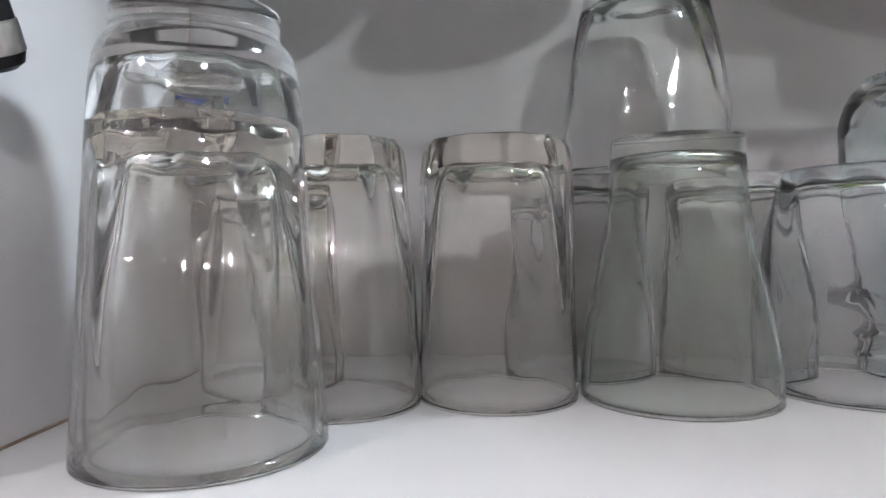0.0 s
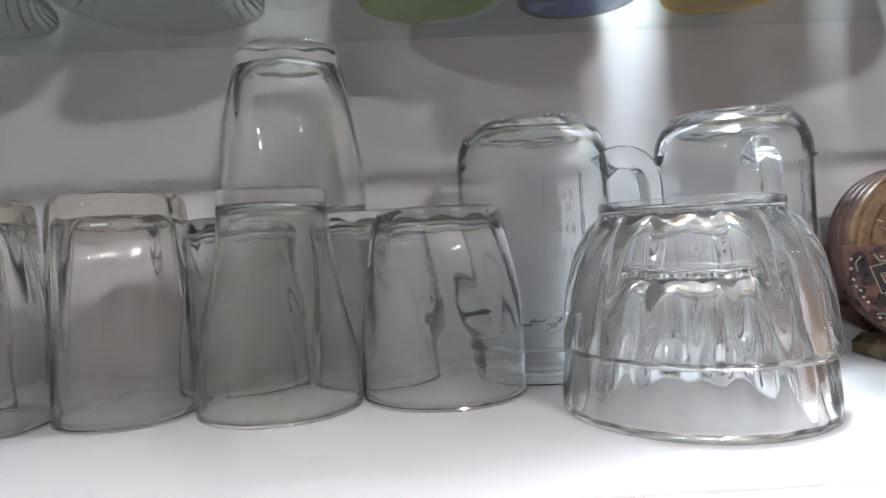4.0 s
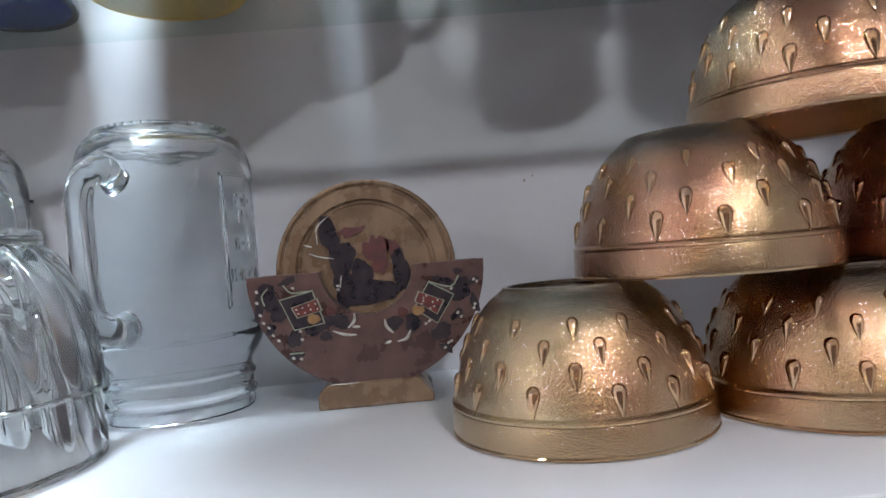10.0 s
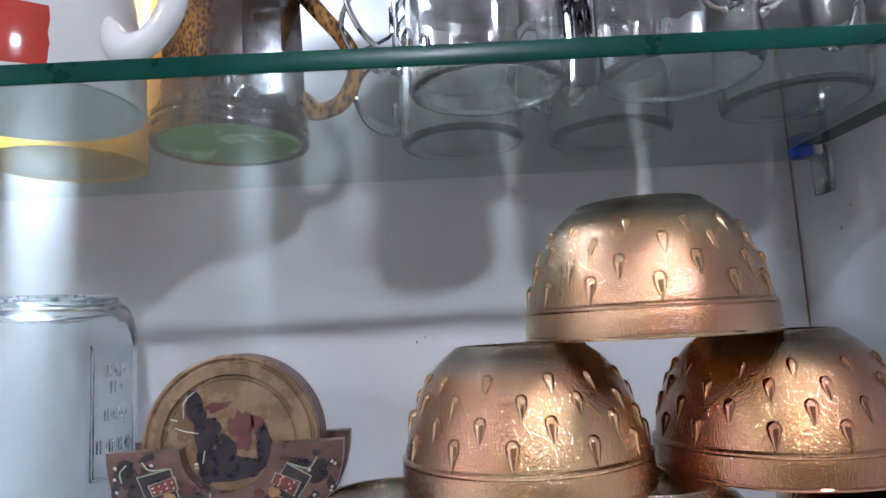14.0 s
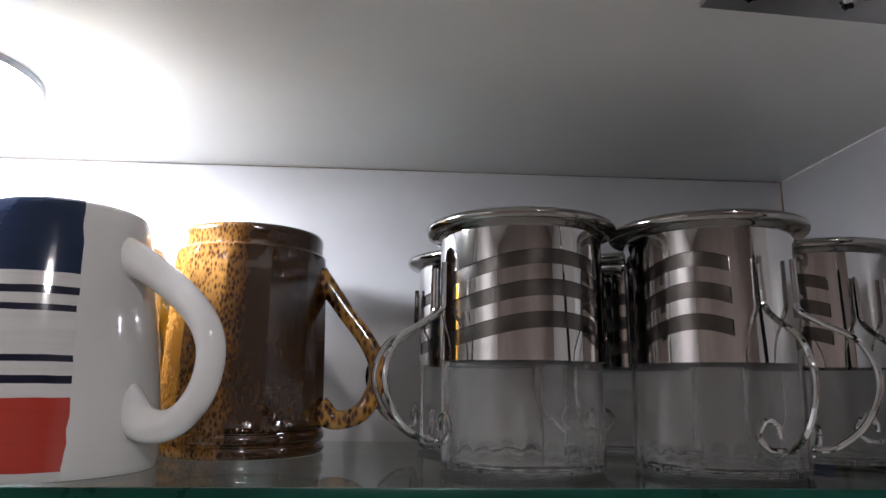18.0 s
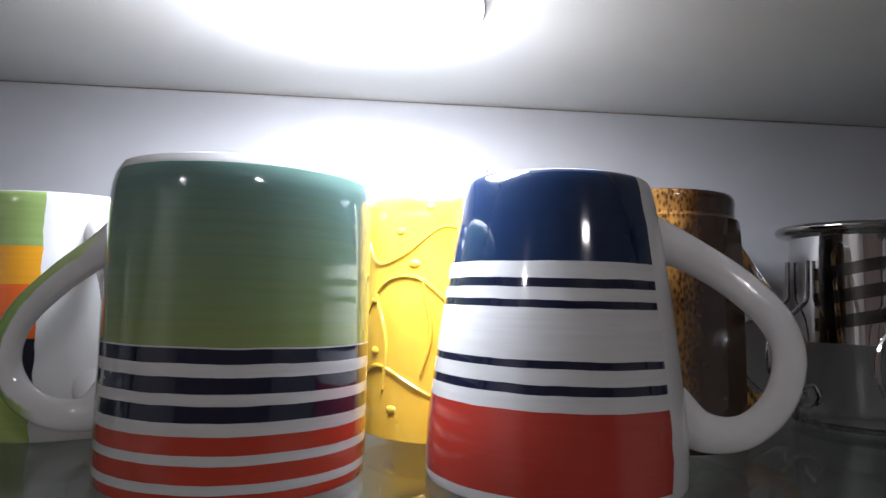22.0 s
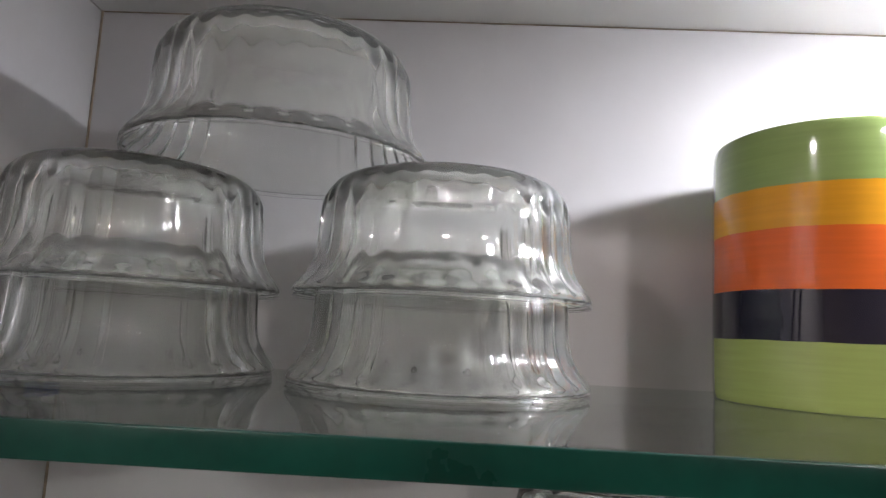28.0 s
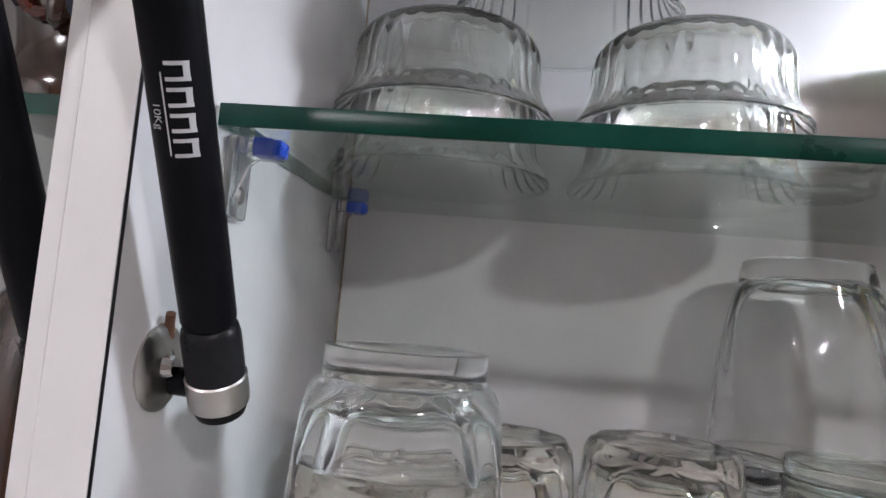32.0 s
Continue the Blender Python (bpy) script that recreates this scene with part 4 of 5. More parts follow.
# plain patches and strokes of worn paint on the front plate
for cx, cz, rx, rz, tn in (
          (-0.0461, 0.054, 0.0049, 0.0069, 15),
          (-0.0414, 0.0465, 0.004, 0.0043, 0),
          (-0.05, 0.0485, 0.002, 0.0058, -20),
          (-0.0457, 0.0396, 0.0029, 0.002, 60),
          (-0.0349, 0.0345, 0.0032, 0.0049, -25),
          (-0.0349, 0.0266, 0.0037, 0.0017, 10),
          (-0.0234, 0.0396, 0.0075, 0.0037, 20),
          (-0.0133, 0.0403, 0.0049, 0.0035, -25),
          (-0.0363, 0.061, 0.0043, 0.0016, 20),
          (-0.0205, 0.0343, 0.0029, 0.0023, 0),
          (0.043, 0.0504, 0.0046, 0.0063, -35),
          (0.0329, 0.0316, 0.0052, 0.0037, 30),
          (0.0346, 0.0238, 0.0035, 0.0017, -35),
          (0.0112, 0.0373, 0.0043, 0.0032, 35),
          (0.0199, 0.0368, 0.0037, 0.0043, 0),
          (0.0495, 0.0435, 0.002, 0.0046, 15),
          (0.0358, 0.0552, 0.0058, 0.0017, -20),
          (0.0495, 0.054, 0.0032, 0.0017, 20),
          (0.0427, 0.0591, 0.0023, 0.0014, 0),
          (0.0408, 0.039, 0.0035, 0.002, 40)):
    painted(ragged(cx, cz, rx, rz, tn, round(cx * 1e4), y=-0.0004 - 0.00001 * abs(tn) / 10, rough=0.10, n=28), INK, "dark_patch")


def grown(corners, k):
    mx, mz = sum(p[0] for p in corners) / 4, sum(p[1] for p in corners) / 4
    return [(mx + k * (px - mx), mz + k * (pz - mz)) for px, pz in corners]


for outer, inner in ((((-0.041, 0.0527), (-0.0251, 0.056), (-0.0205, 0.0401), (-0.0349, 0.0379)), ((-0.0356, 0.0487), (-0.0231, 0.0521), (-0.0212, 0.0462), (-0.0332, 0.0435))),
                     (((0.0206, 0.0432), (0.0286, 0.0554), (0.0404, 0.0484), (0.0314, 0.0353)), ((0.0213, 0.0468), (0.0235, 0.0514), (0.0355, 0.046), (0.0317, 0.0396)))):
    painted(sheet(outer, 0.0003, -0.0007), SAGE_INK, "pale_border")
    painted(sheet(grown(outer, 0.93), 0.0003, -0.0010), INK, "dark_square")
    painted(sheet(inner, 0.0003, -0.0013), SAGE_INK, "pale_border")
    painted(sheet(grown(inner, 0.9), 0.0003, -0.0016), RED_SQUARE, "red_square")
    for k in range(8):
        u, v = (k % 4 + 0.6) / 4.2, (0.3, 0.7)[k // 4] + 0.08 * math.sin(3 * k)
        (ax, az), (bx, bz), (dx, dz), (ex, ez) = inner
        px = (1 - v) * ((1 - u) * ax + u * bx) + v * ((1 - u) * ex + u * dx)
        pz = (1 - v) * ((1 - u) * az + u * bz) + v * ((1 - u) * ez + u * dz)
        painted(blob(px, pz, 0.0006, 0.0004, 40 * k, 6, -0.0020, 0.0004), PALE_INK, "white_dot")
for px, pz in ((-0.0255, 0.0427), (0.0228, 0.0425)):
    painted(ragged(px, pz, 0.0030, 0.0023, 0, 3, y=-0.0018, depth=0.0003, rough=0.08, n=18), OCHRE_INK, "ochre_patch")
for px, pz in ((-0.0173, 0.0457), (0.0156, 0.0424)):
    painted(ragged(px, pz, 0.0024, 0.0022, 0, 4, y=-0.0018, depth=0.0003, rough=0.08, n=18), RED_INK, "red_patch")
for px, pz in ((-0.0508, 0.0572), (-0.051, 0.0522), (-0.0499, 0.0463), (-0.0487, 0.0427), (-0.0464, 0.0403), (-0.0447, 0.0366), (-0.0424, 0.034), (-0.0323, 0.0375), (-0.0317, 0.0336), (-0.0363, 0.0253), (-0.0327, 0.0247), (-0.0342, 0.0576), (0.0392, 0.0512), (0.0499, 0.0546), (0.0513, 0.0535), (0.0496, 0.043), (0.049, 0.0413), (0.0412, 0.0397), (0.0427, 0.0377), (0.034, 0.0239), (0.0358, 0.0261), (0.0372, 0.0268), (0.026, 0.0359), (0.0277, 0.037), (-0.0133, 0.0569), (-0.0133, 0.0552)):
    painted(blob(px, pz, 0.00085, 0.00065, 900 * px, 8, -0.0008, 0.0004), PALE_INK, "white_dot")
for line in (((-0.0173, 0.0363), (-0.0118, 0.0341), (-0.0066, 0.0337)), ((-0.0068, 0.0438), (-0.0072, 0.04), (-0.0101, 0.0371)), ((0.012, 0.0288), (0.0163, 0.0298), (0.0185, 0.0335)), ((0.0069, 0.0398), (0.0076, 0.0361), (0.0105, 0.033)), ((0.0063, 0.0283), (0.0078, 0.0287), (0.0092, 0.0292)), ((-0.0082, 0.0374), (-0.0063, 0.0373), (-0.0046, 0.0372))):
    painted(tube([(px, -0.0008, pz) for px, pz in line], [0.0003, 0.0008, 0.0004], 6, steps=4), PALE_INK, "white_stroke")
for line in (((-0.0457, 0.0583), (-0.0486, 0.0549), (-0.0476, 0.0505)), ((-0.0378, 0.0274), (-0.0349, 0.0275), (-0.0317, 0.0273)), ((-0.0385, 0.0593), (-0.0349, 0.0555), (-0.0255, 0.0556)), ((0.043, 0.0569), (0.0386, 0.0521), (0.0286, 0.0554))):
    painted(tube([(px, -0.0008, pz) for px, pz in line], 0.0004, 6, steps=3), SAGE_INK, "pale_stroke")

for k in range(4):
    t = thing("coaster", 0.5870, -0.0685 + 0.0056 * k, 0.0655, "round brown soapstone coaster with painted dark and red shapes" if k == 0 else "round brown soapstone coaster behind another in the holder", "coaster", "coasters")
    t.location.z = 0.0638
    bm = spun([(0, 0), (0.0310, 0.0), (0.0318, 0.0013), (0.0330, 0.0013), (0.0338, -0.0006), (0.0392, -0.0006), (0.0399, 0.0010), (0.0407, 0.0010), (0.0414, -0.0003), (0.0424, -0.0003), (0.0432, 0.0008), (0.0432, 0.0046), (0.0420, 0.0052), (0, 0.0052)], 64)
    bmesh.ops.rotate(bm, verts=bm.verts, cent=(0, 0, 0), matrix=Matrix.Rotation(radians(-90), 3, "X"))
    part("disc", bm, STONE if k else STONE_PALE, t)
    if k == 0:
        for px, pz, rx, rz, tn, sd in ((-0.0165, 0.0180, 0.0044, 0.0090, 14, 5), (-0.0110, 0.0055, 0.0060, 0.0085, -20, 6), (-0.0100, -0.0080, 0.0060, 0.0100, 10, 7), (0.0010, -0.0110, 0.0150, 0.0062, 0, 8), (0.0165, -0.0010, 0.0040, 0.0110, 8, 9), (-0.0020, -0.0010, 0.0050, 0.0062, 30, 10)):
            part("dark_patch", ragged(px, pz, rx, rz, tn, sd, y=-0.0004 - 0.00003 * sd, rough=0.08), INK, t)
        for px, pz, rx, rz, sd in ((-0.0058, 0.0185, 0.0060, 0.0022, 1), (0.0058, 0.0070, 0.0056, 0.0092, 2), (0.0130, 0.0100, 0.0030, 0.0034, 3)):
            part("red_patch", ragged(px, pz, rx, rz, 8, sd, y=-0.0010, depth=0.0003, rough=0.18), RED_INK, t)
        for line in (((-0.0265, 0.0095), (-0.0215, 0.0075), (-0.0150, 0.0062)), ((-0.0290, 0.0140), (-0.0270, 0.0132), (-0.0250, 0.0126)), ((-0.0222, 0.0135), (-0.0218, 0.0215), (-0.0165, 0.0265)), ((-0.0130, -0.0080), (-0.0125, -0.0045), (-0.0120, -0.0020))):
            part("white_stroke", tube([(px, -0.0009, pz) for px, pz in line], [0.0002, 0.0004, 0.0002], 6, steps=4), PALE_INK, t)

# ---------------------------------------------------------------- on the glass shelf
def flared_bowl(x, y, z, label, turn):
    n = 32
    sh = lambda r, zz, a: r - 0.0017 * max(0.0, min(1.0, (0.0465 - zz) / 0.010)) * (0.5 + 0.5 * math.cos(n * a)) + (0.0006 * math.cos(n * a) if zz < 0.004 else 0)
    bm = shell([(0.0568, 0.0004), (0.0578, 0.0012), (0.0572, 0.0032), (0.0535, 0.0078), (0.0505, 0.0140), (0.0492, 0.0220), (0.0487, 0.0330), (0.0474, 0.0415), (0.0430, 0.0480), (0.0370, 0.0508), (0.0300, 0.0518), (0.012, 0.0512), (0, 0.0510)],
               [(0, 0.0462), (0.012, 0.0462), (0.0300, 0.0460), (0.0390, 0.0438), (0.0432, 0.0385), (0.0446, 0.0320), (0.0452, 0.0220), (0.0466, 0.0140), (0.0498, 0.0070), (0.0540, 0.0030)], 192, sh)
    bmesh.ops.scale(bm, verts=bm.verts, vec=(0.95, 0.95, 0.86))
    return glass("glass_bowl", x, y, z, bm, DULL, label, "bowl", "flared clear bowls", turn)


flared_bowl(0.0590, -0.0570, TOP + 0.0002, "flared ribbed clear glass bowl, upside down on the glass shelf", 0)
flared_bowl(0.0590, -0.0570, TOP + 0.0300, "flared ribbed clear glass bowl, upside down on another bowl", 7)
flared_bowl(0.1760, -0.0570, TOP + 0.0002, "flared ribbed clear glass bowl, upside down on the glass shelf", 3)
flared_bowl(0.1760, -0.0570, TOP + 0.0300, "flared ribbed clear glass bowl, upside down on another bowl", 11)
flared_bowl(0.1150, -0.0670, TOP + 0.0762, "flared ribbed clear glass bowl, upside down on top of two stacks", 5)


def mug(name, x, y, h, outer, mat, handle, radii, label, group="mugs", turn=0, inside=None, foot=None, handle_mat=None, flat=0.8, shape=None, wall=0.004, smooth=35):
    t = thing(name, x, y, TOP + 0.0002, label, "mug", group, turn=turn)
    out = profile_curve(outer, 4)
    inner = [(max(r - wall, 0.004), z) for r, z in out if z > 0.012 and z < h - 0.002][::-1]
    prof = [(0, 0.0012)] + [(out[0][0] - 0.003, 0.0012)] + out + [(out[-1][0] - wall * 0.5, h + 0.0006)] + inner + [(inner[-1][0] - 0.004, 0.008), (0, 0.0075)]
    body = spun(prof, 72, shape)
    for k, f in enumerate(body.faces):
        f.material_index = 1 if inside and k // 72 >= len(out) + 1 else 0
    body = part("body", body, mat, t, "", smooth)
    if inside:
        body.data.materials.append(inside)
    part("foot", spun([(0, 0.0009), (out[0][0] - 0.0034, 0.0009)], 48), foot or WHITE_GLAZE, t, "glazed underside")
    part("handle", tube(handle, radii, 14, flat, (0, 1, 0)), handle_mat or WHITE_GLAZE, t)
    return t


NAVY, RED, WHITE = (0.009, 0.011, 0.030), (0.48, 0.050, 0.026), (0.60, 0.59, 0.58)
# green glaze grades upward; its bluer top is a reflection painted into the bands
GREEN_BANDS = [(0.0, 0.0030, RED), (0.0058, 0.0108, RED), (0.0138, 0.0190, RED), (0.0226, 0.0272, NAVY), (0.0308, 0.0352, NAVY), (0.0390, 0.0435, NAVY), *[(0.0437 + 0.0065 * k, 0.0437 + 0.0065 * (k + 1), (0.23 - 0.012 * k, 0.30 - 0.008 * k, 0.11 + 0.015 * k)) for k in range(8)], (0.0955, 0.0975, (0.13, 0.25, 0.21))]
GREEN_MUG = banded("green_striped_glaze", 0, 0.12, GREEN_BANDS, WHITE, (-157, 155))
NAVY_BANDS = [(0.0030, 0.0275, (0.42, 0.042, 0.028)), (0.0322, 0.0347, NAVY), (0.0396, 0.0421, NAVY), (0.0572, 0.0597, NAVY), (0.0636, 0.0661, NAVY), (0.0715, 0.1010, (0.008, 0.019, 0.053))]
NAVY_MUG = banded("navy_red_striped_glaze", 0, 0.12, NAVY_BANDS, WHITE, (-205, -52))
RAINBOW_BANDS = [(0.0, 0.0225, (0.33, 0.41, 0.12)), (0.0225, 0.0395, (0.010, 0.010, 0.022)), (0.0395, 0.0605, (0.74, 0.13, 0.02)), (0.0605, 0.0755, (0.72, 0.32, 0.02)), (0.0755, 0.1010, (0.26, 0.36, 0.12))]
RAINBOW_MUG = banded("rainbow_striped_glaze", 0, 0.12, RAINBOW_BANDS, WHITE, (-262, -80))


def brushed_edge(name):
    """White glaze with a green brush stroke along the outer edge of the handle, thin at both ends."""
    m, tree, b = material(name)
    tc = tree.nodes.new("ShaderNodeTexCoord")
    sep = tree.nodes.new("ShaderNodeSeparateXYZ")
    tree.links.new(tc.outputs["Object"], sep.inputs[0])

    def calc(op, a, b_, c=None):
        n = tree.nodes.new("ShaderNodeMath")
        n.operation = op
        for k, v in enumerate((a, b_, c)):
            if v is None:
                continue
            if isinstance(v, (int, float)):
                n.inputs[k].default_value = v
            else:
                tree.links.new(v, n.inputs[k])
        return n.outputs[0]
    # how far out from the middle line of the handle's loop
    dx = calc("MULTIPLY_ADD", sep.outputs["X"], -10.0, -0.45)
    dz = calc("MULTIPLY_ADD", sep.outputs["Z"], 10.0, -0.44)
    oval = calc("MULTIPLY", calc("MULTIPLY", dx, dx), 10.324)
    oval = calc("MULTIPLY_ADD", calc("MULTIPLY", dx, dz), 11.315, oval)
    oval = calc("MULTIPLY_ADD", calc("MULTIPLY", dz, dz), 13.956, oval)
    oval = calc("MULTIPLY_ADD", dz, -1.157, oval)
    wob = noise_node(tree, 120, 3)
    oval = calc("MULTIPLY_ADD", wob.outputs["Fac"], 0.16, oval)
    edge = ramp_node(tree, calc("MULTIPLY", oval, 0.5), [(0.55, (0, 0, 0)), (0.58, (1, 1, 1))])
    lean = calc("MULTIPLY", calc("MULTIPLY_ADD", dz, 0.30, dx), 0.1)
    left = ramp_node(tree, calc("MULTIPLY", lean, 20.0), [(0.24, (0, 0, 0)), (0.36, (1, 1, 1))])
    both = calc("MULTIPLY", edge.outputs[0], left.outputs[0])
    tone = ramp_node(tree, calc("MULTIPLY", sep.outputs["Z"], 10.0), [(0.16, (0.34, 0.42, 0.14)), (0.34, (0.10, 0.25, 0.05)), (0.50, (0.20, 0.33, 0.07)), (0.72, (0.42, 0.50, 0.22))])
    mx = tree.nodes.new("ShaderNodeMix")
    mx.data_type = "RGBA"
    tree.links.new(both, mx.inputs[0])
    mx.inputs[6].default_value = (0.66, 0.65, 0.64, 1)
    tree.links.new(tone.outputs[0], mx.inputs[7])
    tree.links.new(mx.outputs[2], b.inputs["Base Color"])
    b.inputs["Roughness"].default_value = 0.10
    b.inputs["Coat Weight"].default_value = 0.4
    bump_node(tree, noise_node(tree, 55, 2).outputs["Fac"], b, 0.3, 0.0005)
    return m


HANDLE_GREEN = brushed_edge("green_edged_handle_glaze")

mug("striped_mug", 0.4155, -0.1235, 0.1003, [(0.0430, 0.0), (0.0438, 0.002), (0.0441, 0.02), (0.0438, 0.06), (0.0434, 0.088), (0.0424, 0.0963), (0.0406, 0.1003)], GREEN_MUG,
    [(-0.0395, 0.002, 0.0800), (-0.0480, 0.002, 0.0740), (-0.0620, 0.002, 0.0630), (-0.0745, 0.002, 0.0490), (-0.0778, 0.002, 0.0350), (-0.0725, 0.002, 0.0235), (-0.0620, 0.002, 0.0175), (-0.0500, 0.002, 0.0175), (-0.0395, 0.002, 0.0250)],
    [0.0085, 0.0060, 0.0052, 0.0050, 0.0048, 0.0050, 0.0054, 0.0062, 0.0095], "white mug with a green body, navy stripes and red stripes", inside=WHITE_GLAZE, handle_mat=HANDLE_GREEN)
mug("striped_mug", 0.5250, -0.1300, 0.1010, [(0.0438, 0.0), (0.0445, 0.003), (0.0443, 0.016), (0.0425, 0.034), (0.0398, 0.056), (0.0362, 0.080), (0.0336, 0.094), (0.0320, 0.0995), (0.0306, 0.1010)], NAVY_MUG,
    [(r * 0.943, r * -0.332, z) for r, z in ((0.0290, 0.0830), (0.0430, 0.0775), (0.0600, 0.0665), (0.0720, 0.0540), (0.0752, 0.0410), (0.0710, 0.0275), (0.0610, 0.0185), (0.0480, 0.0180), (0.0360, 0.0270))],
    [0.0090, 0.0064, 0.0058, 0.0056, 0.0054, 0.0054, 0.0056, 0.0068, 0.0090], "tapered white mug with navy block, lines and red base", inside=WHITE_GLAZE, turn=0)
mug("striped_mug", 0.3230, -0.0470, 0.0978, [(0.0408, 0.0), (0.0417, 0.002), (0.0419, 0.02), (0.0417, 0.06), (0.0414, 0.088), (0.0408, 0.0960), (0.0396, 0.0978)], RAINBOW_MUG,
    [(r * 0.616, r * -0.788, z) for r, z in ((0.0390, 0.0840), (0.0490, 0.0760), (0.0620, 0.0610), (0.0705, 0.0430), (0.0712, 0.0300), (0.0640, 0.0180), (0.0520, 0.0140), (0.0400, 0.0220))],
    [0.0078, 0.0058, 0.0052, 0.0050, 0.0050, 0.0052, 0.0058, 0.0085], "white mug with green, yellow, orange and black bands", inside=WHITE_GLAZE, foot=mottled("green_glaze", (0.36, 0.46, 0.12), (0.45, 0.55, 0.18), 30, 0.2))

YELLOW = mottled("yellow_glaze", (0.66, 0.36, 0.03), (0.74, 0.45, 0.06), 30, 0.14, 0, 0.0004, 60, 0.04, coat=0.4)
y_mug = mug("yellow_mug", 0.4955, -0.0460, 0.1030, [(0.0387, 0.0), (0.0397, 0.002), (0.0394, 0.03), (0.0394, 0.07), (0.0401, 0.096), (0.0397, 0.1015), (0.0387, 0.1030)], YELLOW,
    [(0.020, 0.030, 0.078), (0.030, 0.040, 0.070), (0.034, 0.044, 0.050), (0.030, 0.040, 0.028), (0.020, 0.030, 0.022)], [0.007, 0.005, 0.005, 0.005, 0.007], "yellow glazed mug with raised vines and buds", inside=WHITE_GLAZE, handle_mat=YELLOW, foot=YELLOW)


def on_wall(a, z, r=0.0397):
    return (r * math.cos(radians(a)), r * math.sin(radians(a)), z)


for pts in ([(-170, 0.092), (-150, 0.075), (-125, 0.078), (-100, 0.090), (-80, 0.086)], [(-165, 0.050), (-140, 0.066), (-115, 0.068), (-90, 0.056), (-70, 0.060)],
            [(-150, 0.062), (-138, 0.040), (-140, 0.020)], [(-170, 0.022), (-145, 0.030), (-115, 0.022), (-85, 0.012)], [(-112, 0.066), (-106, 0.045), (-112, 0.028)]):
    part("raised_vine", tube([on_wall(*p) for p in pts], 0.0009, 6, steps=5), YELLOW, y_mug)
for a, z in ((-152, 0.058), (-150, 0.036), (-128, 0.088), (-108, 0.098), (-118, 0.074), (-98, 0.046), (-132, 0.012), (-100, 0.020), (-84, 0.070)):
    bm = bmesh.new()
    bmesh.ops.create_icosphere(bm, subdivisions=2, radius=0.0024, matrix=Matrix.Translation(on_wall(a, z, 0.0393)) @ Matrix.Rotation(radians(a), 4, "Z") @ Matrix.Diagonal((0.5, 1.25, 0.8, 1)))
    part("raised_bud", bm, YELLOW, y_mug)


def speckled(name, base, spots, dark, scale, turn_dark):
    """Reactive glaze: warm ground with dark drips; turn_dark darkens one side of the pot, as glaze and as shade."""
    m, tree, b = material(name)
    n = noise_node(tree, scale, 5, 0.65, stretch=(1, 1, 0.45))
    tc = tree.nodes.new("ShaderNodeTexCoord")
    mp = tree.nodes.new("ShaderNodeMapping")
    mp.inputs["Scale"].default_value = (1, 1, 0.5)
    v = tree.nodes.new("ShaderNodeTexVoronoi")
    v.inputs["Scale"].default_value = scale * 2.2
    tree.links.new(tc.outputs["Object"], mp.inputs[0])
    tree.links.new(mp.outputs[0], v.inputs["Vector"])
    sm = tree.nodes.new("ShaderNodeMath"); sm.operation = "MULTIPLY_ADD"
    sm.inputs[1].default_value = 0.55
    tree.links.new(v.outputs["Distance"], sm.inputs[0])
    hl = tree.nodes.new("ShaderNodeMath"); hl.operation = "MULTIPLY"; hl.inputs[1].default_value = 0.5
    tree.links.new(n.outputs["Fac"], hl.inputs[0])
    tree.links.new(hl.outputs[0], sm.inputs[2])
    r = ramp_node(tree, sm.outputs[0], [(0.32, dark), (0.44, spots), (0.55, base), (0.80, tuple(min(1, c * 1.35) for c in base))])
    big = noise_node(tree, 22, 2)
    r2 = ramp_node(tree, big.outputs["Fac"], [(0.34, (0.25, 0.2, 0.18)), (0.52, (1, 1, 1))])
    mx = tree.nodes.new("ShaderNodeMix"); mx.data_type = "RGBA"; mx.blend_type = "MULTIPLY"; mx.inputs[0].default_value = 0.85
    tree.links.new(r.outputs[0], mx.inputs[6]); tree.links.new(r2.outputs[0], mx.inputs[7])
    out = mx.outputs[2]
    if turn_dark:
        # darker glaze on one side, with the shade away from the lamp painted in
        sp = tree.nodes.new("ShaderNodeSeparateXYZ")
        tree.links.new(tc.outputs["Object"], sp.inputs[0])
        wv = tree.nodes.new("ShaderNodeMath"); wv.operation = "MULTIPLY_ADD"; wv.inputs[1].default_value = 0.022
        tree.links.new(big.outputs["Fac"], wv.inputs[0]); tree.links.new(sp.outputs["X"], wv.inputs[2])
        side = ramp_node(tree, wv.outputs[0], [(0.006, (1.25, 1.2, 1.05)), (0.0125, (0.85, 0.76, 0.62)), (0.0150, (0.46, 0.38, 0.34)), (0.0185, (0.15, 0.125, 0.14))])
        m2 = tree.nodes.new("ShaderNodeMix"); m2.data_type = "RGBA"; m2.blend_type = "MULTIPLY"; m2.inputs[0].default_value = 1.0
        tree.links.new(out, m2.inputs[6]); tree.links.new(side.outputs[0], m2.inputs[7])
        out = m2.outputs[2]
    tree.links.new(out, b.inputs["Base Color"])
    b.inputs["Roughness"].default_value = 0.14
    b.inputs["Coat Weight"].default_value = 0.6
    bump_node(tree, n.outputs["Fac"], b, 0.4, 0.0003)
    return m


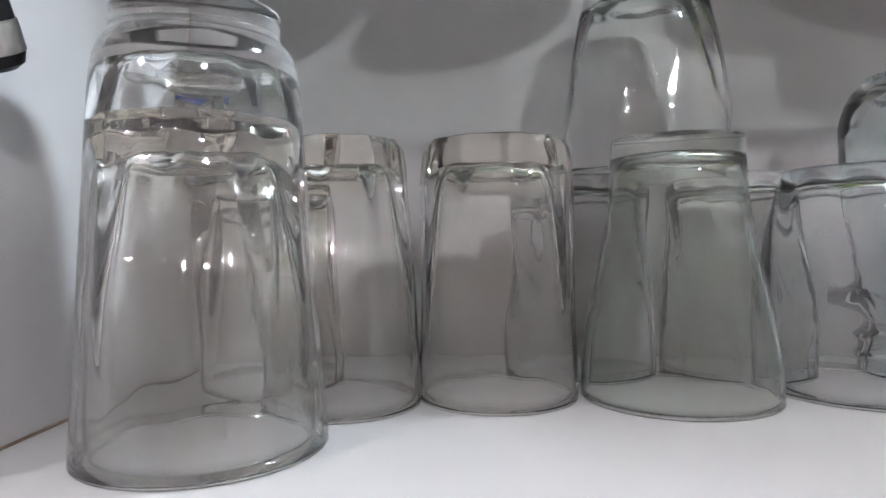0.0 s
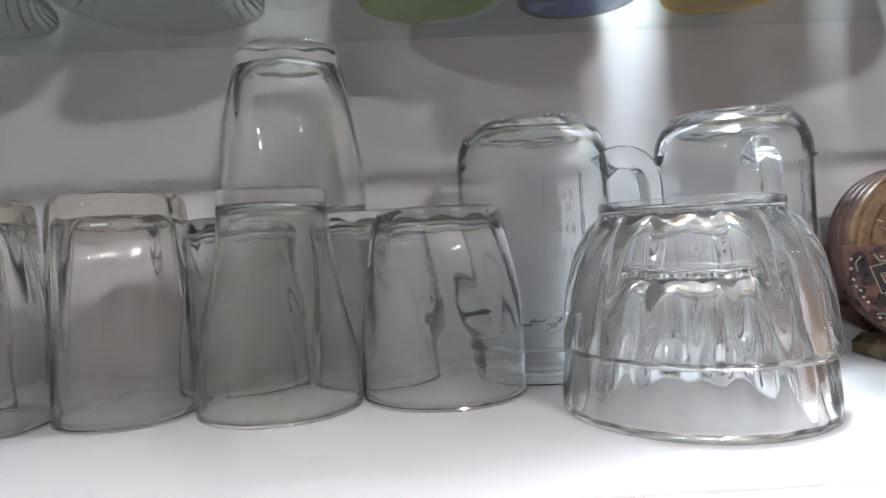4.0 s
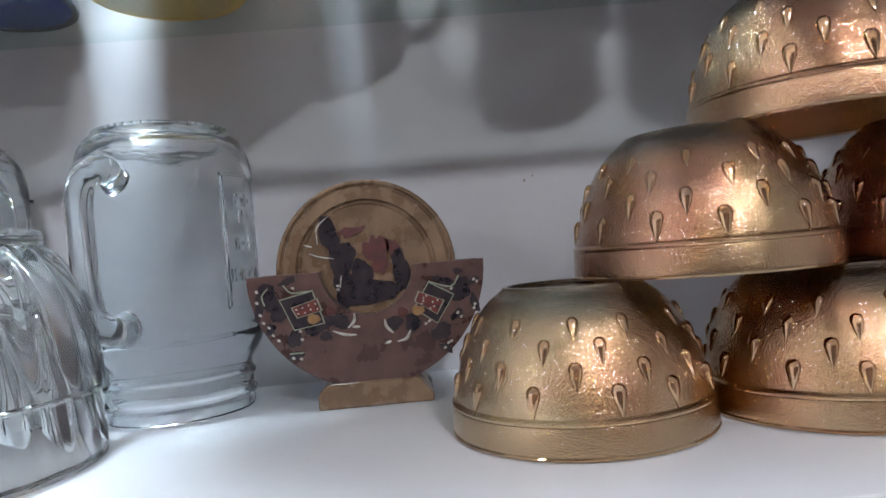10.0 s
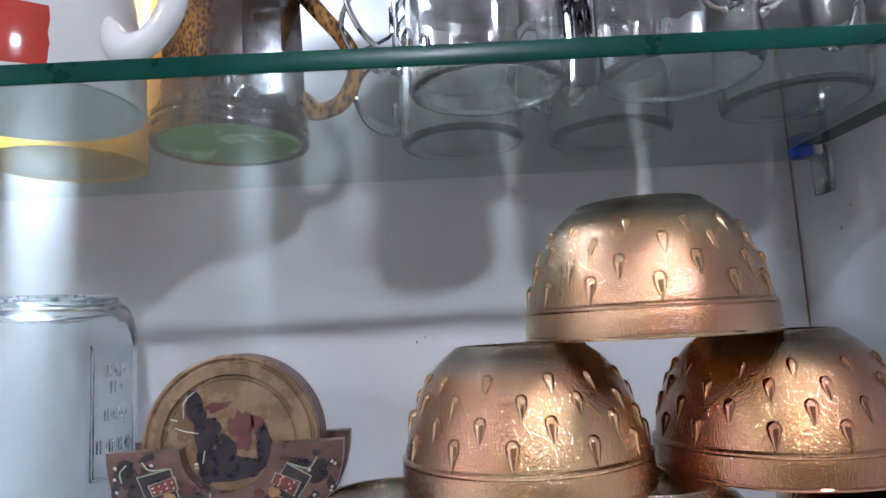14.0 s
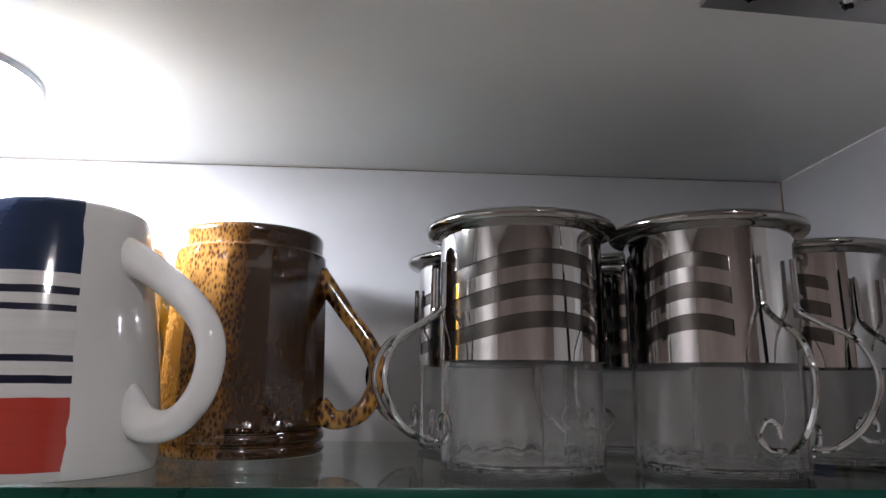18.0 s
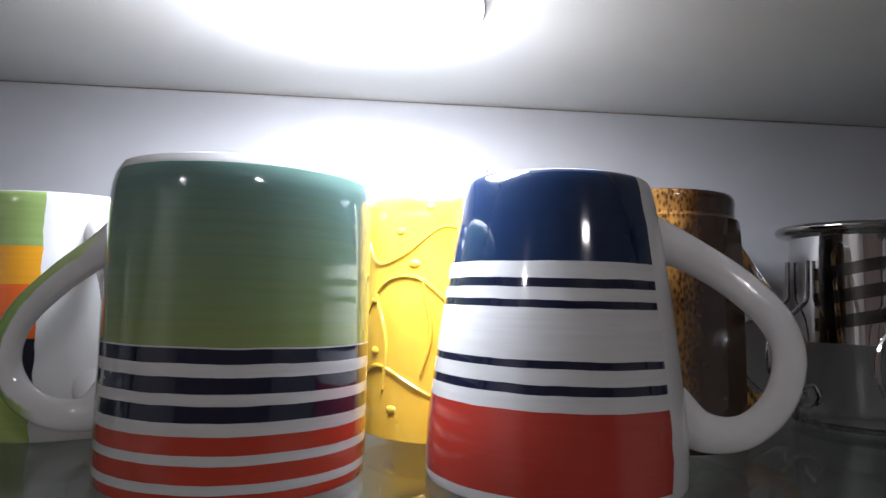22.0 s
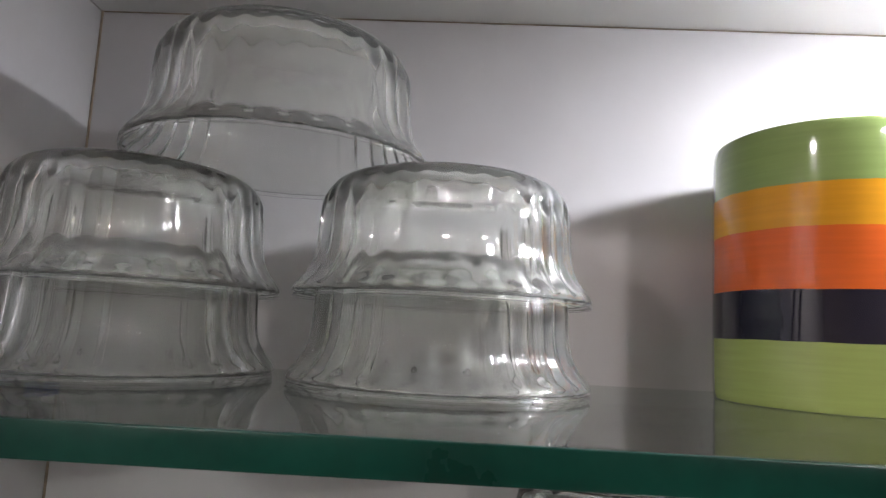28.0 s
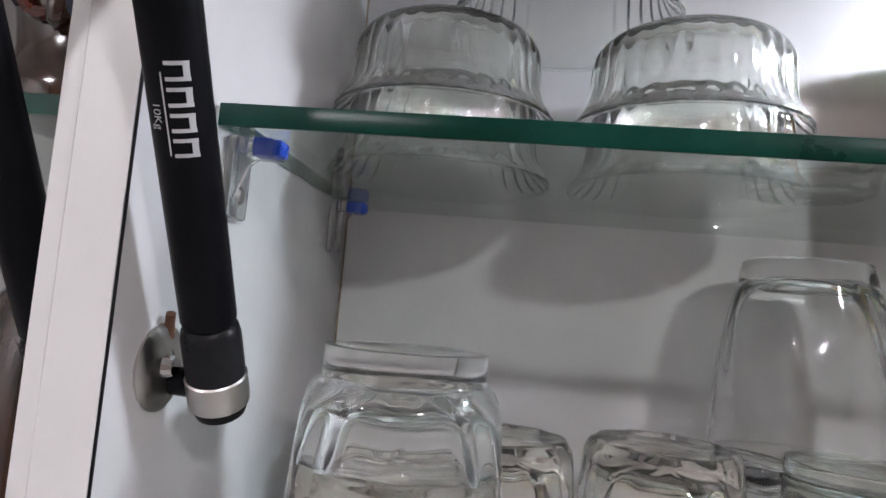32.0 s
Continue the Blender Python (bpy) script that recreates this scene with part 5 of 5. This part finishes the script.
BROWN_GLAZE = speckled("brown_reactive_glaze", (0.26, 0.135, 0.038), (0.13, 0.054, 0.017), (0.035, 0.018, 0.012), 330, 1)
BROWN_HANDLE = speckled("amber_handle_glaze", (0.32, 0.155, 0.032), (0.12, 0.050, 0.014), (0.018, 0.010, 0.007), 170, 0)
BLUE_GLAZE = speckled("blue_reactive_glaze", (0.018, 0.050, 0.088), (0.10, 0.060, 0.026), (0.010, 0.018, 0.040), 260, 0)
GREEN_FOOT = mottled("green_glazed_foot", (0.20, 0.30, 0.10), (0.32, 0.44, 0.16), 40, 0.25)
BLUE_FOOT = mottled("blue_glazed_foot", (0.02, 0.05, 0.22), (0.04, 0.09, 0.34), 40, 0.25)
facet = lambda n: (lambda r, z, a: r * (math.cos(math.pi / n) / math.cos((a % (2 * math.pi / n)) - math.pi / n) if 0.014 < z < 0.096 else 1.0))
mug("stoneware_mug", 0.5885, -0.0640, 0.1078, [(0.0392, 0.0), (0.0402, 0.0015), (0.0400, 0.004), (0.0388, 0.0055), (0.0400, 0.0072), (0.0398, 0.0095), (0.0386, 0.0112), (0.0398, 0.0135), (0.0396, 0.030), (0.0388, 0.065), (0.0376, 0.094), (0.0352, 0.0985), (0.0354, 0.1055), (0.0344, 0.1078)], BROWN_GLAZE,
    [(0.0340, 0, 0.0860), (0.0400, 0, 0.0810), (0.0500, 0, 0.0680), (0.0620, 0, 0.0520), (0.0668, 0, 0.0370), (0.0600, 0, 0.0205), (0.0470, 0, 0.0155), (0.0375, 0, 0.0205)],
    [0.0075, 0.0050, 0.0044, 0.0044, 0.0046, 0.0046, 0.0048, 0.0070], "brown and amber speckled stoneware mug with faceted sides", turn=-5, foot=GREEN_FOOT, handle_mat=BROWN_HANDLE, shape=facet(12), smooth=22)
b_mug = mug("stoneware_mug", 0.4085, -0.0400, 0.1090, [(0.0352, 0.0), (0.0360, 0.002), (0.0356, 0.006), (0.0344, 0.009), (0.0348, 0.013), (0.0336, 0.018), (0.0350, 0.030), (0.0350, 0.070), (0.0347, 0.094), (0.0330, 0.1000), (0.0322, 0.1065), (0.0312, 0.1090)], BLUE_GLAZE,
    [(r * -0.90, r * -0.43, z) for r, z in ((0.0300, 0.078), (0.0420, 0.074), (0.0540, 0.058), (0.0560, 0.040), (0.0480, 0.024), (0.0310, 0.022))], [0.006, 0.0045, 0.0045, 0.0045, 0.0045, 0.006], "dark blue and teal glazed stoneware mug with petal shapes", foot=BLUE_FOOT, handle_mat=BLUE_GLAZE)
PETAL = speckled("teal_petal_glaze", (0.10, 0.26, 0.22), (0.20, 0.14, 0.05), (0.03, 0.06, 0.10), 110, 0)
for k in range(10):
    bm = bmesh.new()
    bmesh.ops.create_icosphere(bm, subdivisions=3, radius=1)
    for v in bm.verts:
        wide = 1.0 if v.co.z > 0 else 1 - 0.8 * abs(v.co.z) ** 1.3
        v.co = Vector((0.0336 + 0.0024 * v.co.x, 0.0092 * wide * v.co.y, 0.064 + (0.028 if v.co.z > 0 else 0.040) * v.co.z))
    bmesh.ops.rotate(bm, verts=bm.verts, cent=(0, 0, 0), matrix=Matrix.Rotation(radians(36 * k), 3, "Z"))
    part("raised_petal", bm, PETAL, b_mug)


# glass coffee mugs in steel sleeves
def steel_mug(x, y, turn, label):
    t = thing("coffee_mug", x, y, TOP + 0.0002, label, "mug", "glass coffee mugs", turn=turn)
    g = shell([(0.0, 0.0006), (0.030, 0.0006), (0.0335, 0.0030), (0.0340, 0.008), (0.0340, 0.060), (0.0340, 0.0985)],
              [(0.0322, 0.0985), (0.0322, 0.060), (0.0322, 0.008), (0.0305, 0.0044), (0.012, 0.0038), (0.0, 0.0038)], 144, lambda r, z, a: r + (0.0005 * math.cos(24 * a) if 0.02 < r and z < 0.0065 else 0.0))
    part("glass_cup", g, CLEAR, t, "clear glass cup")
    ring = lambda z0, z1: spun([(0.0344, z0), (0.0349, z0), (0.0349, z1), (0.0344, z1), (0.0344, z0)], 64)
    part("sleeve_ring", ring(0.0445, 0.0498), STEEL, t)
    part("sleeve_ring", ring(0.0922, 0.0995), STEEL, t)
    part("rim", spun(profile_curve([(0.0348, 0.0984), (0.0362, 0.0992), (0.0388, 0.0998), (0.0408, 0.1008), (0.0416, 0.1024), (0.0411, 0.1040), (0.0394, 0.1047), (0.0362, 0.1036), (0.0330, 0.1010), (0.0325, 0.1000)], 3), 80), RIM_STEEL, t, "rolled steel rim")

    def patch(a0, a1, zlo, zhi, n, ra=0.0346, rb=0.0350):
        bm = bmesh.new()
        rows = []
        for rr in (ra, rb):
            for zf in (zlo, zhi):
                rows.append([bm.verts.new((rr * math.cos(radians(a0 + (a1 - a0) * k / n)), rr * math.sin(radians(a0 + (a1 - a0) * k / n)), zf(k / n))) for k in range(n + 1)])
        a, b, c, d = rows
        for k in range(n):
            for p, q in ((a, b), (b, d), (d, c), (c, a)):
                bm.faces.new((p[k], p[k + 1], q[k + 1], q[k]))
        bm.faces.new((a[0], b[0], d[0], c[0]))
        bm.faces.new((a[n], c[n], d[n], b[n]))
        return bm
    for a0, a1 in ((-30, 16), (126, 260)):
        part("sleeve_panel", patch(a0, a1, lambda u: 0.0498, lambda u: 0.0922, 40), STEEL, t)
    for a0, a1 in ((16, 126), (260, 330)):
        # the gaps are open; an added dark sheet stands in for the shade inside
        part("gap_backing", patch(a0 + 0.5, a1 - 0.5, lambda u: 0.0500, lambda u: 0.0920, 40, 0.03425, 0.03445), GAP_STEEL, t, "dark backing added for the shade inside the open gaps")
        wave = lambda u: 0.0038 * math.sin(math.pi * (1.30 * u - 0.38))
        for name, lo, hi in (("lower_band", None, 0.0535), ("wavy_strip", 0.0600, 0.0662), ("wavy_strip", 0.0728, 0.0790), ("upper_band", 0.0852, None)):
            part(name, patch(a0, a1, (lambda u, v=lo: v + wave(u)) if lo else (lambda u: 0.0498), (lambda u, v=hi: v + wave(u)) if hi else (lambda u: 0.0922), 40), STEEL, t)
    for s in (-1, 1):
        wy = s * 0.0085
        part("handle_wire", tube([(0.0362, wy, 0.0860), (0.0364, wy, 0.0720), (0.0372, wy, 0.0655), (0.0440, wy * 1.3, 0.0600), (0.0560, wy * 1.7, 0.0520), (0.0610, wy * 1.8, 0.0380), (0.0560, wy * 1.6, 0.0230),
                                               (0.0460, wy * 1.2, 0.0135), (0.0390, s * 0.0072, 0.0122),
                                               (0.0366, s * 0.0115, 0.0125), (0.0352, s * 0.0152, 0.0172), (0.0360, s * 0.0122, 0.0226), (0.0370, s * 0.0078, 0.0212), (0.0374, s * 0.0066, 0.0166)], 0.0012, 8), STEEL, t, "bent steel wire")
    t.scale = (1, 1, 0.968)
    return t


SM = "glass coffee mug in wavy steel sleeve, wire handle"
steel_mug(0.7175, -0.1240, 190, SM)
steel_mug(0.7990, -0.1300, -72, SM)
steel_mug(0.8720, -0.0880, -80, SM)
steel_mug(0.7105, -0.0432, 178, SM + ", at back")
steel_mug(0.7925, -0.0430, 215, SM + ", at back")

# ---------------------------------------------------------------- ornaments in the neighbouring cabinet
CARVED = speckled("dark_brown_ornament_glaze", (0.042, 0.016, 0.008), (0.020, 0.009, 0.005), (0.006, 0.004, 0.004), 90, 0)
CARVED_RED = mottled("red_brown_ornament_glaze", (0.06, 0.010, 0.005), (0.11, 0.018, 0.008), 60, 0.2)
BLUE_BLACK = mottled("blue_black_glaze", (0.012, 0.015, 0.03), (0.03, 0.035, 0.06), 50, 0.15)


def ornament(x, y, z, h, label):
    t = thing("ceramic_ornament", x, y, z, label, "ornament", "brown ornaments")
    part("pot", spun(profile_curve([(0.0, 0.0), (0.034, 0.0), (0.040, 0.01), (0.036, 0.03), (0.041, h * 0.5), (0.039, h * 0.8), (0.033, h), (0.028, h - 0.004)], 4), 48), CARVED, t)
    for k in range(34):
        bm = bmesh.new()
        a, zz = k * 2.399, 0.018 + (h - 0.032) * ((k * 0.618) % 1)
        size = 0.0075 + 0.005 * ((k * 0.37) % 1)
        pose_at = Matrix.Translation((0.038 * math.cos(a), 0.038 * math.sin(a), zz)) @ Matrix.Rotation(a, 4, "Z") @ Matrix.Rotation(0.9 * math.sin(k * 1.7), 4, "X")
        if k % 3:
            bmesh.ops.create_icosphere(bm, subdivisions=2, radius=size, matrix=pose_at @ Matrix.Diagonal((0.5, 0.6, 1.2, 1)))
            part("knob", bm, BLUE_BLACK if k % 2 else CARVED, t, "blue-black raised knob" if k % 2 else "")
        else:
            # curled leaf: a ring with a raised bead in its eye
            prof = [(size + 0.0028 * math.cos(u), 0.0028 * math.sin(u)) for u in [j * math.pi / 4 for j in range(9)]]
            bm.free()
            bm = spun(prof, 20)
            bmesh.ops.create_icosphere(bm, subdivisions=1, radius=0.0032)
            bmesh.ops.transform(bm, matrix=pose_at @ Matrix.Rotation(math.pi / 2, 4, "Y"), verts=bm.verts)
            part("curl", bm, CARVED_RED if k % 2 else BLUE_BLACK, t, "red-brown curled relief" if k % 2 else "blue-black curled relief")
    return t


ornament(-0.078, -0.110, 0.0003, 0.145, "dark brown glazed ornament with blue-black knobs")
ornament(-0.078, -0.115, 0.2137, 0.14, "dark brown glazed ornament with blue-black knobs on the glass shelf")
ornament(-0.190, -0.080, 0.0003, 0.12, "dark brown glazed ornament with blue-black knobs")
t = gas_strut(-0.0400, -0.176, 0.118, -1, False)
for o in list(t.children):
    if o.name.startswith(("wall_plate", "pivot")):
        for c in list(o.children):
            bpy.data.objects.remove(c)
        bpy.data.objects.remove(o)
